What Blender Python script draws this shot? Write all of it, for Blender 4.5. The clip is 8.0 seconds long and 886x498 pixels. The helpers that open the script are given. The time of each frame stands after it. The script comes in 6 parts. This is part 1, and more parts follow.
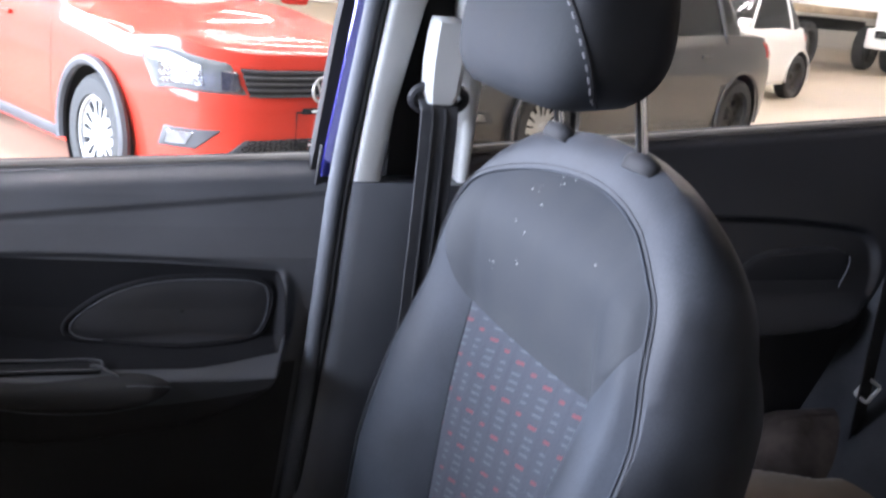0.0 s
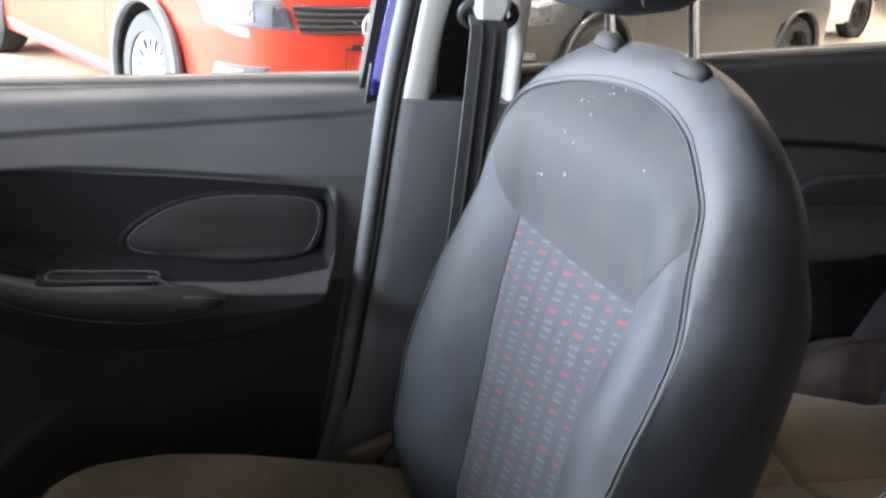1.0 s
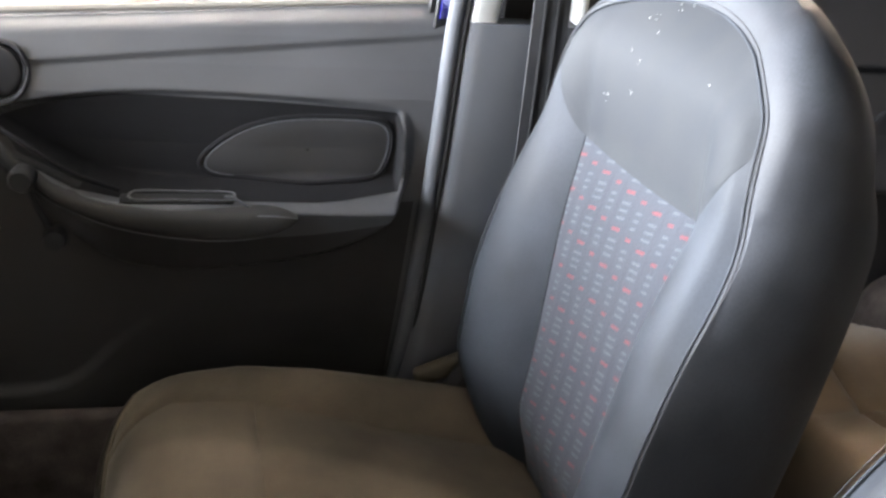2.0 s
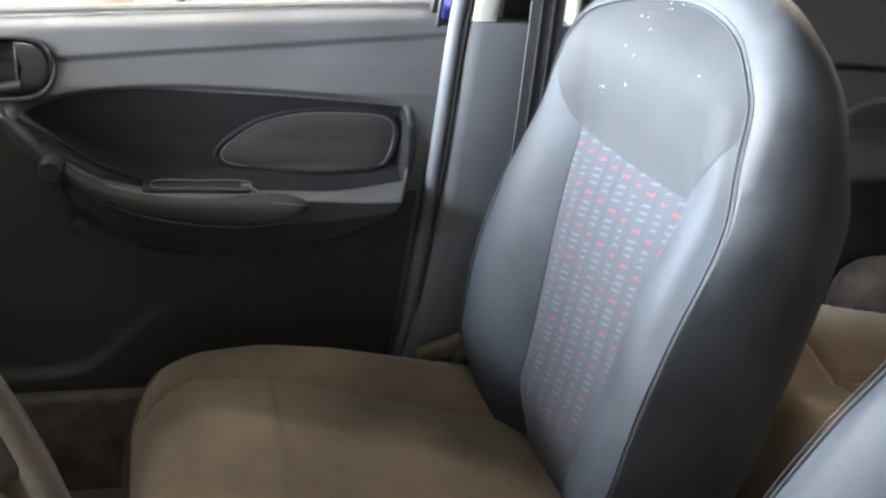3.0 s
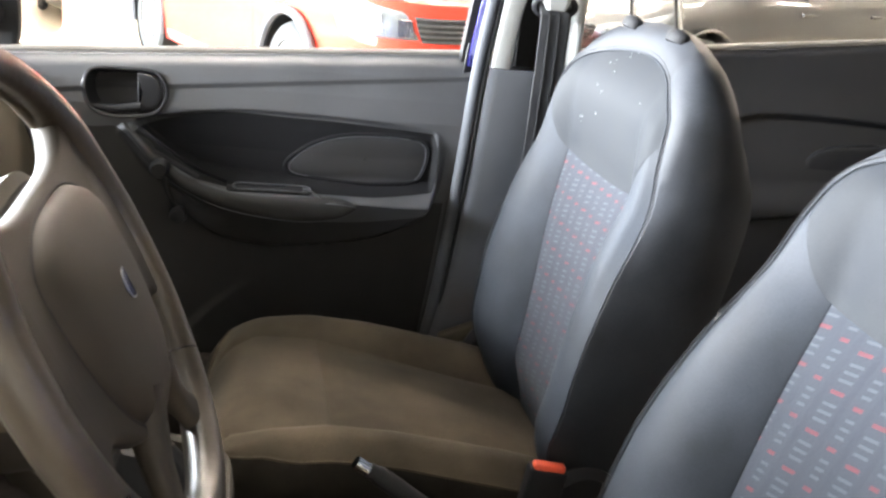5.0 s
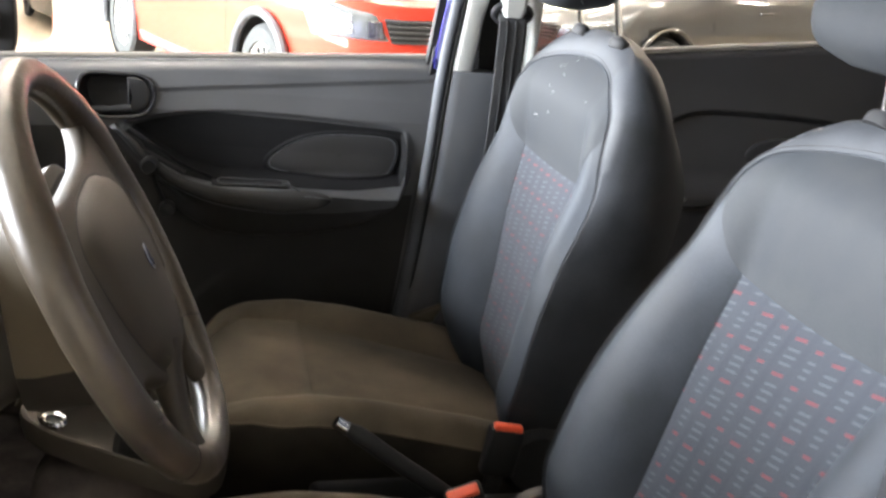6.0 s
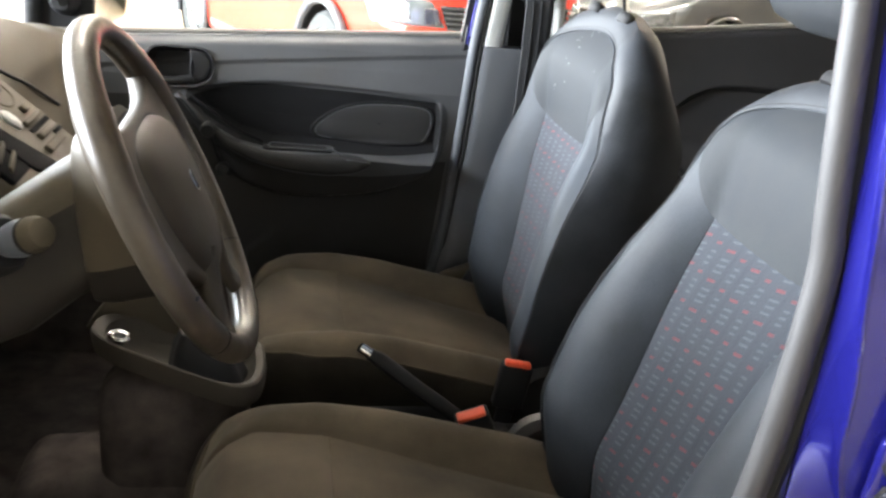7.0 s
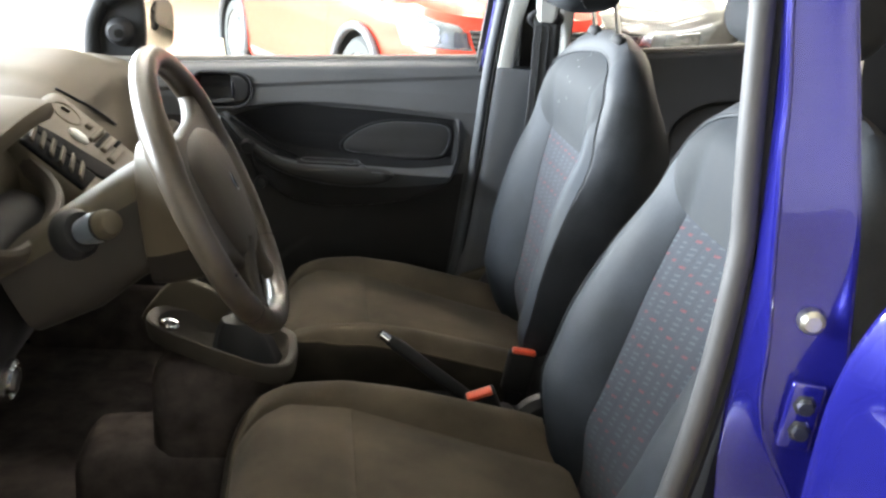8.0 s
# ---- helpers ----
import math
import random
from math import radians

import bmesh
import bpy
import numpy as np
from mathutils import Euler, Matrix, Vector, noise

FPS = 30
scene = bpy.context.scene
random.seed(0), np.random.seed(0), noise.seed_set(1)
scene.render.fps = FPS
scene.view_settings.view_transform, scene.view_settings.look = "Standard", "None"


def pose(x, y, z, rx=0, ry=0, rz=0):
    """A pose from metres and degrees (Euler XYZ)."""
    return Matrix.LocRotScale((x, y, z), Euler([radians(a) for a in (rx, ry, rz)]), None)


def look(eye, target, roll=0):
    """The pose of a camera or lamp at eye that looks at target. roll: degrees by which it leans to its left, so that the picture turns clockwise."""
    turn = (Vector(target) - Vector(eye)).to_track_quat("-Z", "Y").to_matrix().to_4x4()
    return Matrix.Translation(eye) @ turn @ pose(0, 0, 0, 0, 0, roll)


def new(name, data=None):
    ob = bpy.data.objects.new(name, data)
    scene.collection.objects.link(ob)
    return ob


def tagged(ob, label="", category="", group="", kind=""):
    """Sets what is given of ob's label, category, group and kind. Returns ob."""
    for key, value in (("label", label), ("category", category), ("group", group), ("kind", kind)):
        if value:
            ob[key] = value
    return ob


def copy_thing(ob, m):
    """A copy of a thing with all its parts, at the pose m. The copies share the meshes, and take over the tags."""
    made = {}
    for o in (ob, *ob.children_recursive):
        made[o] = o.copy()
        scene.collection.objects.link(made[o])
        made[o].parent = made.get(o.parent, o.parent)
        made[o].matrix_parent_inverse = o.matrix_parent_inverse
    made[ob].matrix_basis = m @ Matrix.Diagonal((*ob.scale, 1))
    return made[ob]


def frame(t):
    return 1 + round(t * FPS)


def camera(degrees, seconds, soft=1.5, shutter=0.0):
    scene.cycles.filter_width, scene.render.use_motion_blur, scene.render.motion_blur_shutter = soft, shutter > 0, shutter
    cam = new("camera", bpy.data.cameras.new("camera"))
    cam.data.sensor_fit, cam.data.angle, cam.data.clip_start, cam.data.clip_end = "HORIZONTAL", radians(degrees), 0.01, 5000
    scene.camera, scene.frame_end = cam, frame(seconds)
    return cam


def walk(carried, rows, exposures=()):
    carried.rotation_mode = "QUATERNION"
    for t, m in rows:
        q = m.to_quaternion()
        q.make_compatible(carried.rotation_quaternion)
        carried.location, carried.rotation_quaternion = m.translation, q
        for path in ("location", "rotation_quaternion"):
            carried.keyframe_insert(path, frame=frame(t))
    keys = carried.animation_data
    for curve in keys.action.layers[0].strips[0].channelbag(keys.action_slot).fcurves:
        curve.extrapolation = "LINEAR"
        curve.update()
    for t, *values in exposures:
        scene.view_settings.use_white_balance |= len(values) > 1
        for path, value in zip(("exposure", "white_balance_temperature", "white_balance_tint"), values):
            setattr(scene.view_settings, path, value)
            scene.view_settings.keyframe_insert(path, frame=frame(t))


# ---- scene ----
cam = camera(50.6, 8.0, 2.5, 0.5)
PATH = [
    (0, (-0.394, -0.542, 1.337), (0.245, 1.266, 0.767), 6.1),
    (0.5, (-0.396, -0.552, 1.318), (0.196, 1.25, 0.684), 5.7),
    (1, (-0.395, -0.563, 1.303), (0.143, 1.236, 0.614), 5.6),
    (1.5, (-0.392, -0.573, 1.292), (0.083, 1.219, 0.541), 5.4),
    (2, (-0.394, -0.598, 1.282), (-0.005, 1.19, 0.475), 4.6),
    (2.2, (-0.41, -0.607, 1.285), (-0.038, 1.177, 0.46), 4.2),
    (3.3, (-0.474, -0.712, 1.29), (0.006, 1.064, 0.505), 5.8),
    (3.5, (-0.49, -0.735, 1.297), (0.004, 1.031, 0.499), 6.6),
    (4, (-0.483, -0.797, 1.304), (-0.04, 0.994, 0.534), 6.6),
    (4.5, (-0.446, -0.915, 1.304), (-0.108, 0.92, 0.585), 5.7),
    (4.7, (-0.432, -0.977, 1.296), (-0.132, 0.879, 0.612), 5.7),
    (5.8, (-0.458, -1.172, 1.336), (-0.122, 0.69, 0.687), 5.7),
    (6, (-0.453, -1.202, 1.336), (-0.094, 0.651, 0.674), 5.6),
    (6.5, (-0.438, -1.279, 1.328), (-0.084, 0.556, 0.617), 6.7),
    (7, (-0.401, -1.394, 1.335), (-0.178, 0.47, 0.646), 5.3),
    (7.5, (-0.369, -1.508, 1.347), (-0.201, 0.371, 0.684), 4.8),
    (8, (-0.368, -1.59, 1.363), (-0.231, 0.296, 0.712), 4.0),
]
walk(cam, [(t, look(eye, target, roll)) for t, eye, target, roll in PATH], exposures=[(0, 1.10, 6250, 27), (1.0, 1.72, 6800, 21), (2.2, 2.28, 7150, 21), (3.5, 2.42, 6900, 15), (4.5, 2.42, 7050, 18), (6.0, 1.84, 7250, 19), (8.0, 1.84, 7000, 14)])

# ---- world, sun, large lights ----
GROUND = 0.08
world = bpy.data.worlds.new("sky")
scene.world = world
world.use_nodes = True
wn = world.node_tree.nodes
sky = wn.new("ShaderNodeTexSky")
sky.sky_type, sky.sun_disc = "NISHITA", False
sky.sun_elevation, sky.sun_rotation = radians(60), radians(238)
world.node_tree.links.new(sky.outputs[0], wn["Background"].inputs[0])
wn["Background"].inputs[1].default_value = 0.15
sun = new("sun", bpy.data.lights.new("sun", "SUN"))
sun.data.energy, sun.data.angle, sun.data.color = 4.0, radians(0.5), (1.0, 0.95, 0.88)
sun.matrix_world = look((-13, -8, 27), (0, 0, 0))


# daylight standing in the open gateway at the hall's front
gate_light = new("gateway_daylight", bpy.data.lights.new("gateway_daylight", "AREA"))
gate_light.data.shape, gate_light.data.size, gate_light.data.size_y = "RECTANGLE", 10.2, 2.1
gate_light.data.energy, gate_light.data.color = 2080.0, (0.76, 0.90, 1.0)
gate_light.matrix_world = look((-5.3, 3.0, GROUND + 2.2), (4.0, 3.0, GROUND + 2.0))


# ---- materials ----
def material(name, colour, rough=0.5, metal=0.0, vary=0.25, scale=12.0, grain=300.0, bump=0.05, coat=0.0, sheen=0.0, tint=None, rough_vary=0.12, spec=0.5, bump_distance=0.001):
    """A principled surface with variation at two scales and a fine relief, in object space."""
    m = bpy.data.materials.new(name)
    m.use_nodes = True
    nt, n = m.node_tree, m.node_tree.nodes
    p = n["Principled BSDF"]
    co = n.new("ShaderNodeTexCoord")
    big, fine = n.new("ShaderNodeTexNoise"), n.new("ShaderNodeTexNoise")
    big.inputs["Scale"].default_value, big.inputs["Detail"].default_value = scale, 6
    fine.inputs["Scale"].default_value, fine.inputs["Detail"].default_value = grain, 3
    for t in (big, fine):
        nt.links.new(co.outputs["Object"], t.inputs["Vector"])
    ramp = n.new("ShaderNodeMapRange")
    ramp.inputs["From Min"].default_value, ramp.inputs["From Max"].default_value = 0.3, 0.7
    nt.links.new(big.outputs["Fac"], ramp.inputs["Value"])
    mix = n.new("ShaderNodeMix")
    mix.data_type = "RGBA"
    c2 = tint or tuple(min(1, c * (1 + vary)) for c in colour)
    c1 = colour if tint else tuple(c * (1 - vary) for c in colour)
    mix.inputs[6].default_value, mix.inputs[7].default_value = (*c1, 1), (*c2, 1)
    nt.links.new(ramp.outputs[0], mix.inputs[0])
    mul = n.new("ShaderNodeMix")
    mul.data_type, mul.blend_type = "RGBA", "MULTIPLY"
    mul.inputs[0].default_value = min(1, vary)
    nt.links.new(mix.outputs[2], mul.inputs[6])
    nt.links.new(fine.outputs["Fac"], mul.inputs[7])
    nt.links.new(mul.outputs[2], p.inputs["Base Color"])
    rr = n.new("ShaderNodeMapRange")
    rr.inputs["To Min"].default_value, rr.inputs["To Max"].default_value = max(0.02, rough - rough_vary), min(1, rough + rough_vary)
    nt.links.new(big.outputs["Fac"], rr.inputs["Value"])
    nt.links.new(rr.outputs[0], p.inputs["Roughness"])
    bp = n.new("ShaderNodeBump")
    bp.inputs["Strength"].default_value, bp.inputs["Distance"].default_value = bump, bump_distance
    nt.links.new(fine.outputs["Fac"], bp.inputs["Height"])
    if bump > 0:
        nt.links.new(bp.outputs[0], p.inputs["Normal"])
    p.inputs["Metallic"].default_value = metal
    p.inputs["Specular IOR Level"].default_value = spec
    p.inputs["Coat Weight"].default_value, p.inputs["Coat Roughness"].default_value = coat, 0.04
    p.inputs["Sheen Weight"].default_value, p.inputs["Sheen Roughness"].default_value = sheen, 0.5
    return m


LEATHER = material("leatherette", (0.0225, 0.0265, 0.0325), 0.66, vary=0.38, scale=11, rough_vary=0.16, grain=420, bump=0.3, bump_distance=0.0006, spec=0.21)
LEATHER_SIDE = material("leatherette_side", (0.028, 0.0305, 0.035), 0.62, vary=0.42, scale=10, rough_vary=0.18, grain=420, bump=0.25, bump_distance=0.0006, spec=0.2)
HEAD_CLOTH = material("grey_dusty_leatherette", (0.020, 0.0225, 0.026), 0.72, vary=0.25, scale=14, grain=500, bump=0.2, bump_distance=0.0006, tint=(0.029, 0.031, 0.033), spec=0.12)
HEAD_SIDE = material("black_leatherette", (0.013, 0.0135, 0.015), 0.6, vary=0.25, scale=12, grain=420, bump=0.25, bump_distance=0.0006, spec=0.2)
CUSHION = material("dusty_woven_cloth", (0.052, 0.042, 0.030), 0.95, vary=0.5, scale=7, grain=700, bump=0.5, bump_distance=0.001, sheen=0.06, tint=(0.115, 0.092, 0.066), spec=0.08)
# Cushion cloth darkened so the sides carry their shade in the colour.
SHADED_SKIRT = material("shaded_skirt_cloth", (0.024, 0.020, 0.016), 0.95, vary=0.4, scale=8, grain=700, bump=0.5, bump_distance=0.001, spec=0.08)
BENCH = material("brown_bench_cloth", (0.17, 0.122, 0.078), 0.95, vary=0.3, scale=6, grain=600, bump=0.5, sheen=0.2, spec=0.1)
PLASTIC = material("black_grained_plastic", (0.017, 0.017, 0.019), 0.5, vary=0.2, scale=5, grain=900, bump=0.3, bump_distance=0.0005, spec=0.3)
DOOR_PLASTIC = material("charcoal_door_plastic", (0.055, 0.057, 0.061), 0.48, vary=0.22, scale=4, grain=900, bump=0.3, bump_distance=0.0005, spec=0.35)
# Dull dark plastic; on the lower door its dark tone stands for shade.
DULL_SHADE_PLASTIC = material("dull_shade_plastic", (0.022, 0.021, 0.0205), 0.7, vary=0.25, scale=5, grain=800, bump=0.3, bump_distance=0.0006, spec=0.2)
# Black tone carrying the door scoop's shade; also groove and tray edge.
DOOR_SHADE_BLACK = material("shade_black_door_plastic", (0.0085, 0.0085, 0.0095), 0.8, vary=0.25, scale=6, grain=900, bump=0.25, bump_distance=0.0005, spec=0.12)
# Near black for the dash band, and for shade inside vent and slots.
DEEP_SHADE_BLACK = material("deep_shade_black_plastic", (0.0035, 0.0035, 0.0038), 0.9, vary=0.2, spec=0.06)
BLACK = material("matt_black", (0.012, 0.012, 0.013), 0.7, vary=0.2, spec=0.25)
DASH = material("dusty_dash_plastic", (0.053, 0.044, 0.030), 0.7, vary=0.25, scale=6, grain=700, bump=0.35, bump_distance=0.0006, tint=(0.083, 0.068, 0.046), spec=0.25)
RIM_LEATHER = material("worn_rim_leather", (0.031, 0.0235, 0.016), 0.36, vary=0.35, scale=22, grain=140, bump=0.5, bump_distance=0.0008, rough_vary=0.2, tint=(0.058, 0.044, 0.030))
HUB_PLASTIC = material("dusty_hub_plastic", (0.031, 0.025, 0.018), 0.62, vary=0.25, scale=10, grain=800, bump=0.3, bump_distance=0.0006, spec=0.25)
COLUMN_PLASTIC = material("dusty_column_plastic", (0.042, 0.035, 0.027), 0.7, vary=0.3, scale=9, grain=800, bump=0.3, bump_distance=0.0006, spec=0.25)
PILLAR_PLASTIC = material("satin_pillar_plastic", (0.085, 0.090, 0.100), 0.36, vary=0.2, scale=5, grain=900, bump=0.2, bump_distance=0.0004, spec=0.5)
COLLAR_PLASTIC = material("beige_collar_plastic", (0.082, 0.066, 0.046), 0.6, vary=0.2, scale=9, grain=800, bump=0.3, bump_distance=0.0006, spec=0.3)
# Darker shroud tone: the shade under the column put into colour.
SHADED_SHROUD = material("shaded_shroud_plastic", (0.021, 0.0175, 0.0145), 0.6, vary=0.3, scale=9, grain=800, bump=0.3, bump_distance=0.0006, spec=0.25)
LIGHT_TRIM = material("light_grey_trim", (0.37, 0.375, 0.36), 0.55, vary=0.08, scale=6, grain=800, bump=0.15)
RUBBER = material("grey_rubber_seal", (0.062, 0.067, 0.076), 0.8, vary=0.15, scale=10, grain=500, bump=0.15)
# Darker copy of the seal rubber, for the less lit driver side.
SHADED_SEAL = material("shaded_rubber_seal", (0.038, 0.036, 0.037), 0.55, vary=0.15, scale=10, grain=500, bump=0.15)
BLUE = material("blue_car_paint", (0.013, 0.013, 0.17), 0.20, metal=0.5, vary=0.1, scale=3, grain=900, bump=0.0, coat=1.0, rough_vary=0.05)
NAVY = material("navy_enamel", (0.010, 0.014, 0.045), 0.25, vary=0.1, bump=0.0)
CHROME = material("chrome", (0.8, 0.8, 0.8), 0.14, metal=1.0, vary=0.1, bump=0.0, rough_vary=0.06)
GLOSS_BLACK = material("gloss_black_plastic", (0.02, 0.02, 0.022), 0.22, vary=0.15, bump=0.03)
RED_BUTTON = material("red_buckle_plastic", (0.75, 0.10, 0.05), 0.4, vary=0.12, scale=30, bump=0.05)
CARPET = material("dark_carpet", (0.070, 0.058, 0.053), 1.0, vary=0.4, scale=20, grain=500, bump=0.9, bump_distance=0.003, spec=0.05)
STALK = material("blue_grey_stalk", (0.12, 0.14, 0.17), 0.3, vary=0.15, bump=0.05)
GREY_METAL = material("dull_metal", (0.45, 0.43, 0.38), 0.35, metal=1.0, vary=0.2, bump=0.05)
THREAD = material("pale_thread", (0.15, 0.15, 0.155), 0.9, vary=0.2, bump=0.0)
DUST = material("white_speck", (0.17, 0.17, 0.167), 0.9, vary=0.1, bump=0.0)
RED = material("red_car_paint", (0.54, 0.043, 0.025), 0.5, vary=0.08, scale=2, grain=900, bump=0.0, coat=0.35, spec=0.08, rough_vary=0.05)
GRAPHITE = material("graphite_car_paint", (0.052, 0.050, 0.050), 0.35, metal=0.3, vary=0.15, scale=2, grain=900, bump=0.0, coat=1.0, rough_vary=0.06)
WHITE = material("white_car_paint", (0.78, 0.77, 0.74), 0.35, vary=0.06, scale=2, bump=0.0, coat=0.6)
TYRE = material("tyre_rubber", (0.03, 0.03, 0.03), 0.8, vary=0.3, scale=20, grain=200, bump=0.3)
CLADDING = material("grey_cladding", (0.055, 0.055, 0.06), 0.6, vary=0.2, scale=9, grain=400, bump=0.3)
ALLOY = material("silver_alloy", (0.50, 0.50, 0.49), 0.32, metal=0.6, vary=0.1, scale=9, bump=0.0)
STEEL = material("dark_steel_wheel", (0.06, 0.055, 0.05), 0.5, metal=0.5, vary=0.3, scale=15)
LAMP_HOUSING = material("grey_lamp_housing", (0.10, 0.105, 0.11), 0.15, vary=0.2, scale=20, bump=0.0, coat=1.0)
SILL_TRIM = material("beige_sill_strip", (0.17, 0.155, 0.135), 0.55, vary=0.2, scale=10, grain=500, bump=0.2)
LAMP = material("lamp_reflector", (0.24, 0.245, 0.26), 0.12, metal=0.9, vary=0.5, scale=25, grain=60, bump=0.6, bump_distance=0.006, coat=0.3)
TAIL = material("red_tail_lamp", (0.55, 0.02, 0.015), 0.15, vary=0.15, coat=1.0)
CONCRETE = material("beige_concrete", (0.33, 0.275, 0.20), 0.4, vary=0.22, scale=0.6, grain=25, bump=0.15, bump_distance=0.003)
WALL = material("painted_wall", (0.55, 0.52, 0.46), 0.8, vary=0.1, scale=0.8, grain=40)
DIM_WALL = material("dim_grey_wall", (0.19, 0.185, 0.175), 0.85, vary=0.15, scale=0.8, grain=40)
TIMBER = material("weathered_timber", (0.35, 0.27, 0.18), 0.8, vary=0.3, scale=3, grain=60)


def pane(name, colour=(1, 1, 1), ior=1.2, gloss=None):
    m = bpy.data.materials.new(name)
    m.use_nodes = True
    nt, n = m.node_tree, m.node_tree.nodes
    n.remove(n["Principled BSDF"])
    tr, gl, mix, lw = n.new("ShaderNodeBsdfTransparent"), n.new("ShaderNodeBsdfGlossy"), n.new("ShaderNodeMixShader"), n.new("ShaderNodeFresnel")
    tr.inputs[0].default_value = (*colour, 1)
    gl.inputs["Roughness"].default_value = 0.02
    lw.inputs["IOR"].default_value = ior
    if gloss is None:
        nt.links.new(lw.outputs[0], mix.inputs[0])
    else:
        mix.inputs[0].default_value = gloss
    nt.links.new(tr.outputs[0], mix.inputs[1])
    nt.links.new(gl.outputs[0], mix.inputs[2])
    nt.links.new(mix.outputs[0], n["Material Output"].inputs[0])
    return m


GLASS = pane("window_glass", (0.96, 0.98, 0.97))
SCREEN = pane("windscreen_glass", (0.97, 0.985, 0.98), gloss=0.01)
CAR_GLASS = material("dark_car_glass", (0.02, 0.022, 0.024), 0.06, vary=0.1, bump=0.0, spec=0.8)
MIRROR = material("mirror_glass", (0.9, 0.9, 0.9), 0.02, metal=1.0, vary=0.02, bump=0.0, rough_vary=0.01)


def insert_cloth():
    """Dark cloth with columns of pale ticks and rows of red ticks, from the panel's own metres."""
    m = bpy.data.materials.new("ticked_insert_cloth")
    m.use_nodes = True
    nt, n = m.node_tree, m.node_tree.nodes
    p = n["Principled BSDF"]

    def math_node(op, a, b=None, c=None):
        k = n.new("ShaderNodeMath")
        k.operation = op
        for i, v in enumerate((a, b, c)):
            if v is None:
                continue
            if isinstance(v, (int, float)):
                k.inputs[i].default_value = v
            else:
                nt.links.new(v, k.inputs[i])
        return k.outputs[0]

    uv = n.new("ShaderNodeUVMap")
    uv.uv_map = "metres"
    sep = n.new("ShaderNodeSeparateXYZ")
    nt.links.new(uv.outputs[0], sep.inputs[0])
    u, v = sep.outputs[0], sep.outputs[1]
    COL, ROW = 0.0325, 0.0455
    cu = math_node("ADD", math_node("DIVIDE", u, COL), 0.5)
    ci, cf = math_node("FLOOR", cu), math_node("FRACT", cu)
    side = math_node("SUBTRACT", cf, 0.5)
    slant = math_node("ADD", v, math_node("MULTIPLY", side, 0.0075))
    tf = math_node("FRACT", math_node("DIVIDE", math_node("SUBTRACT", slant, 0.3785), ROW))
    odd = math_node("ABSOLUTE", math_node("MODULO", ci, 2.0))
    half = math_node("SUBTRACT", 0.27, math_node("MULTIPLY", odd, 0.10))
    across = math_node("LESS_THAN", math_node("ABSOLUTE", side), half)
    red = math_node("GREATER_THAN", math_node("ABSOLUTE", math_node("SUBTRACT", tf, 0.5)), 0.452)
    pales = None
    for c in (0.30, 0.50, 0.70):
        one = math_node("LESS_THAN", math_node("ABSOLUTE", math_node("SUBTRACT", tf, c)), 0.036)
        pales = one if pales is None else math_node("MAXIMUM", pales, one)
    tick = math_node("MULTIPLY", across, math_node("MAXIMUM", red, pales))
    fine = n.new("ShaderNodeTexNoise")
    fine.inputs["Scale"].default_value, fine.inputs["Detail"].default_value = 260, 3
    big = n.new("ShaderNodeTexNoise")
    big.inputs["Scale"].default_value, big.inputs["Detail"].default_value = 14, 4
    co = n.new("ShaderNodeTexCoord")
    for k in (fine, big):
        nt.links.new(co.outputs["Object"], k.inputs["Vector"])

    def mix(fac, a, b):
        k = n.new("ShaderNodeMix")
        k.data_type = "RGBA"
        if isinstance(fac, float):
            k.inputs[0].default_value = fac
        else:
            nt.links.new(fac, k.inputs[0])
        for i, c in ((6, a), (7, b)):
            if isinstance(c, tuple):
                k.inputs[i].default_value = (*c, 1)
            else:
                nt.links.new(c, k.inputs[i])
        return k.outputs[2]

    pale = mix(red, (0.044, 0.051, 0.058), (0.090, 0.026, 0.030))
    ground = mix(big.outputs["Fac"], (0.019, 0.021, 0.027), (0.030, 0.033, 0.039))
    stripe = math_node("LESS_THAN", math_node("ABSOLUTE", side), 0.38)
    ground2 = mix(stripe, ground, (0.026, 0.029, 0.035))
    worn = math_node("MULTIPLY", tick, math_node("ADD", 0.55, math_node("MULTIPLY", fine.outputs["Fac"], 0.6)))
    nt.links.new(mix(worn, ground2, pale), p.inputs["Base Color"])
    p.inputs["Roughness"].default_value = 0.85
    p.inputs["Specular IOR Level"].default_value = 0.12
    p.inputs["Sheen Weight"].default_value = 0.06
    bp = n.new("ShaderNodeBump")
    bp.inputs["Strength"].default_value, bp.inputs["Distance"].default_value = 0.5, 0.0008
    nt.links.new(math_node("ADD", math_node("MULTIPLY", tick, 0.8), fine.outputs["Fac"]), bp.inputs["Height"])
    nt.links.new(bp.outputs[0], p.inputs["Normal"])
    return m


INSERT = insert_cloth()


# ---- mesh helpers: every shape is (vertices, faces) ----
def shape_part(name, shape, mat, parent=None, label="", angle=38, uv=None, place=None):
    v, f = shape
    me = bpy.data.meshes.new(name)
    me.from_pydata([tuple(map(float, p)) for p in v], [], f)
    me.update()
    me.polygons.foreach_set("use_smooth", [True] * len(me.polygons))
    me.set_sharp_from_angle(angle=radians(angle))
    me.materials.append(mat)
    if uv is not None:
        layer = me.uv_layers.new(name="metres")
        idx = np.empty(len(me.loops), dtype=np.int32)
        me.loops.foreach_get("vertex_index", idx)
        layer.data.foreach_set("uv", np.asarray(uv, dtype=np.float32)[idx].ravel())
    ob = new(name, me)
    if parent is not None:
        ob.parent = parent
    if place is not None:
        ob.matrix_basis = place
    if label:
        tagged(ob, label=label)
    return ob


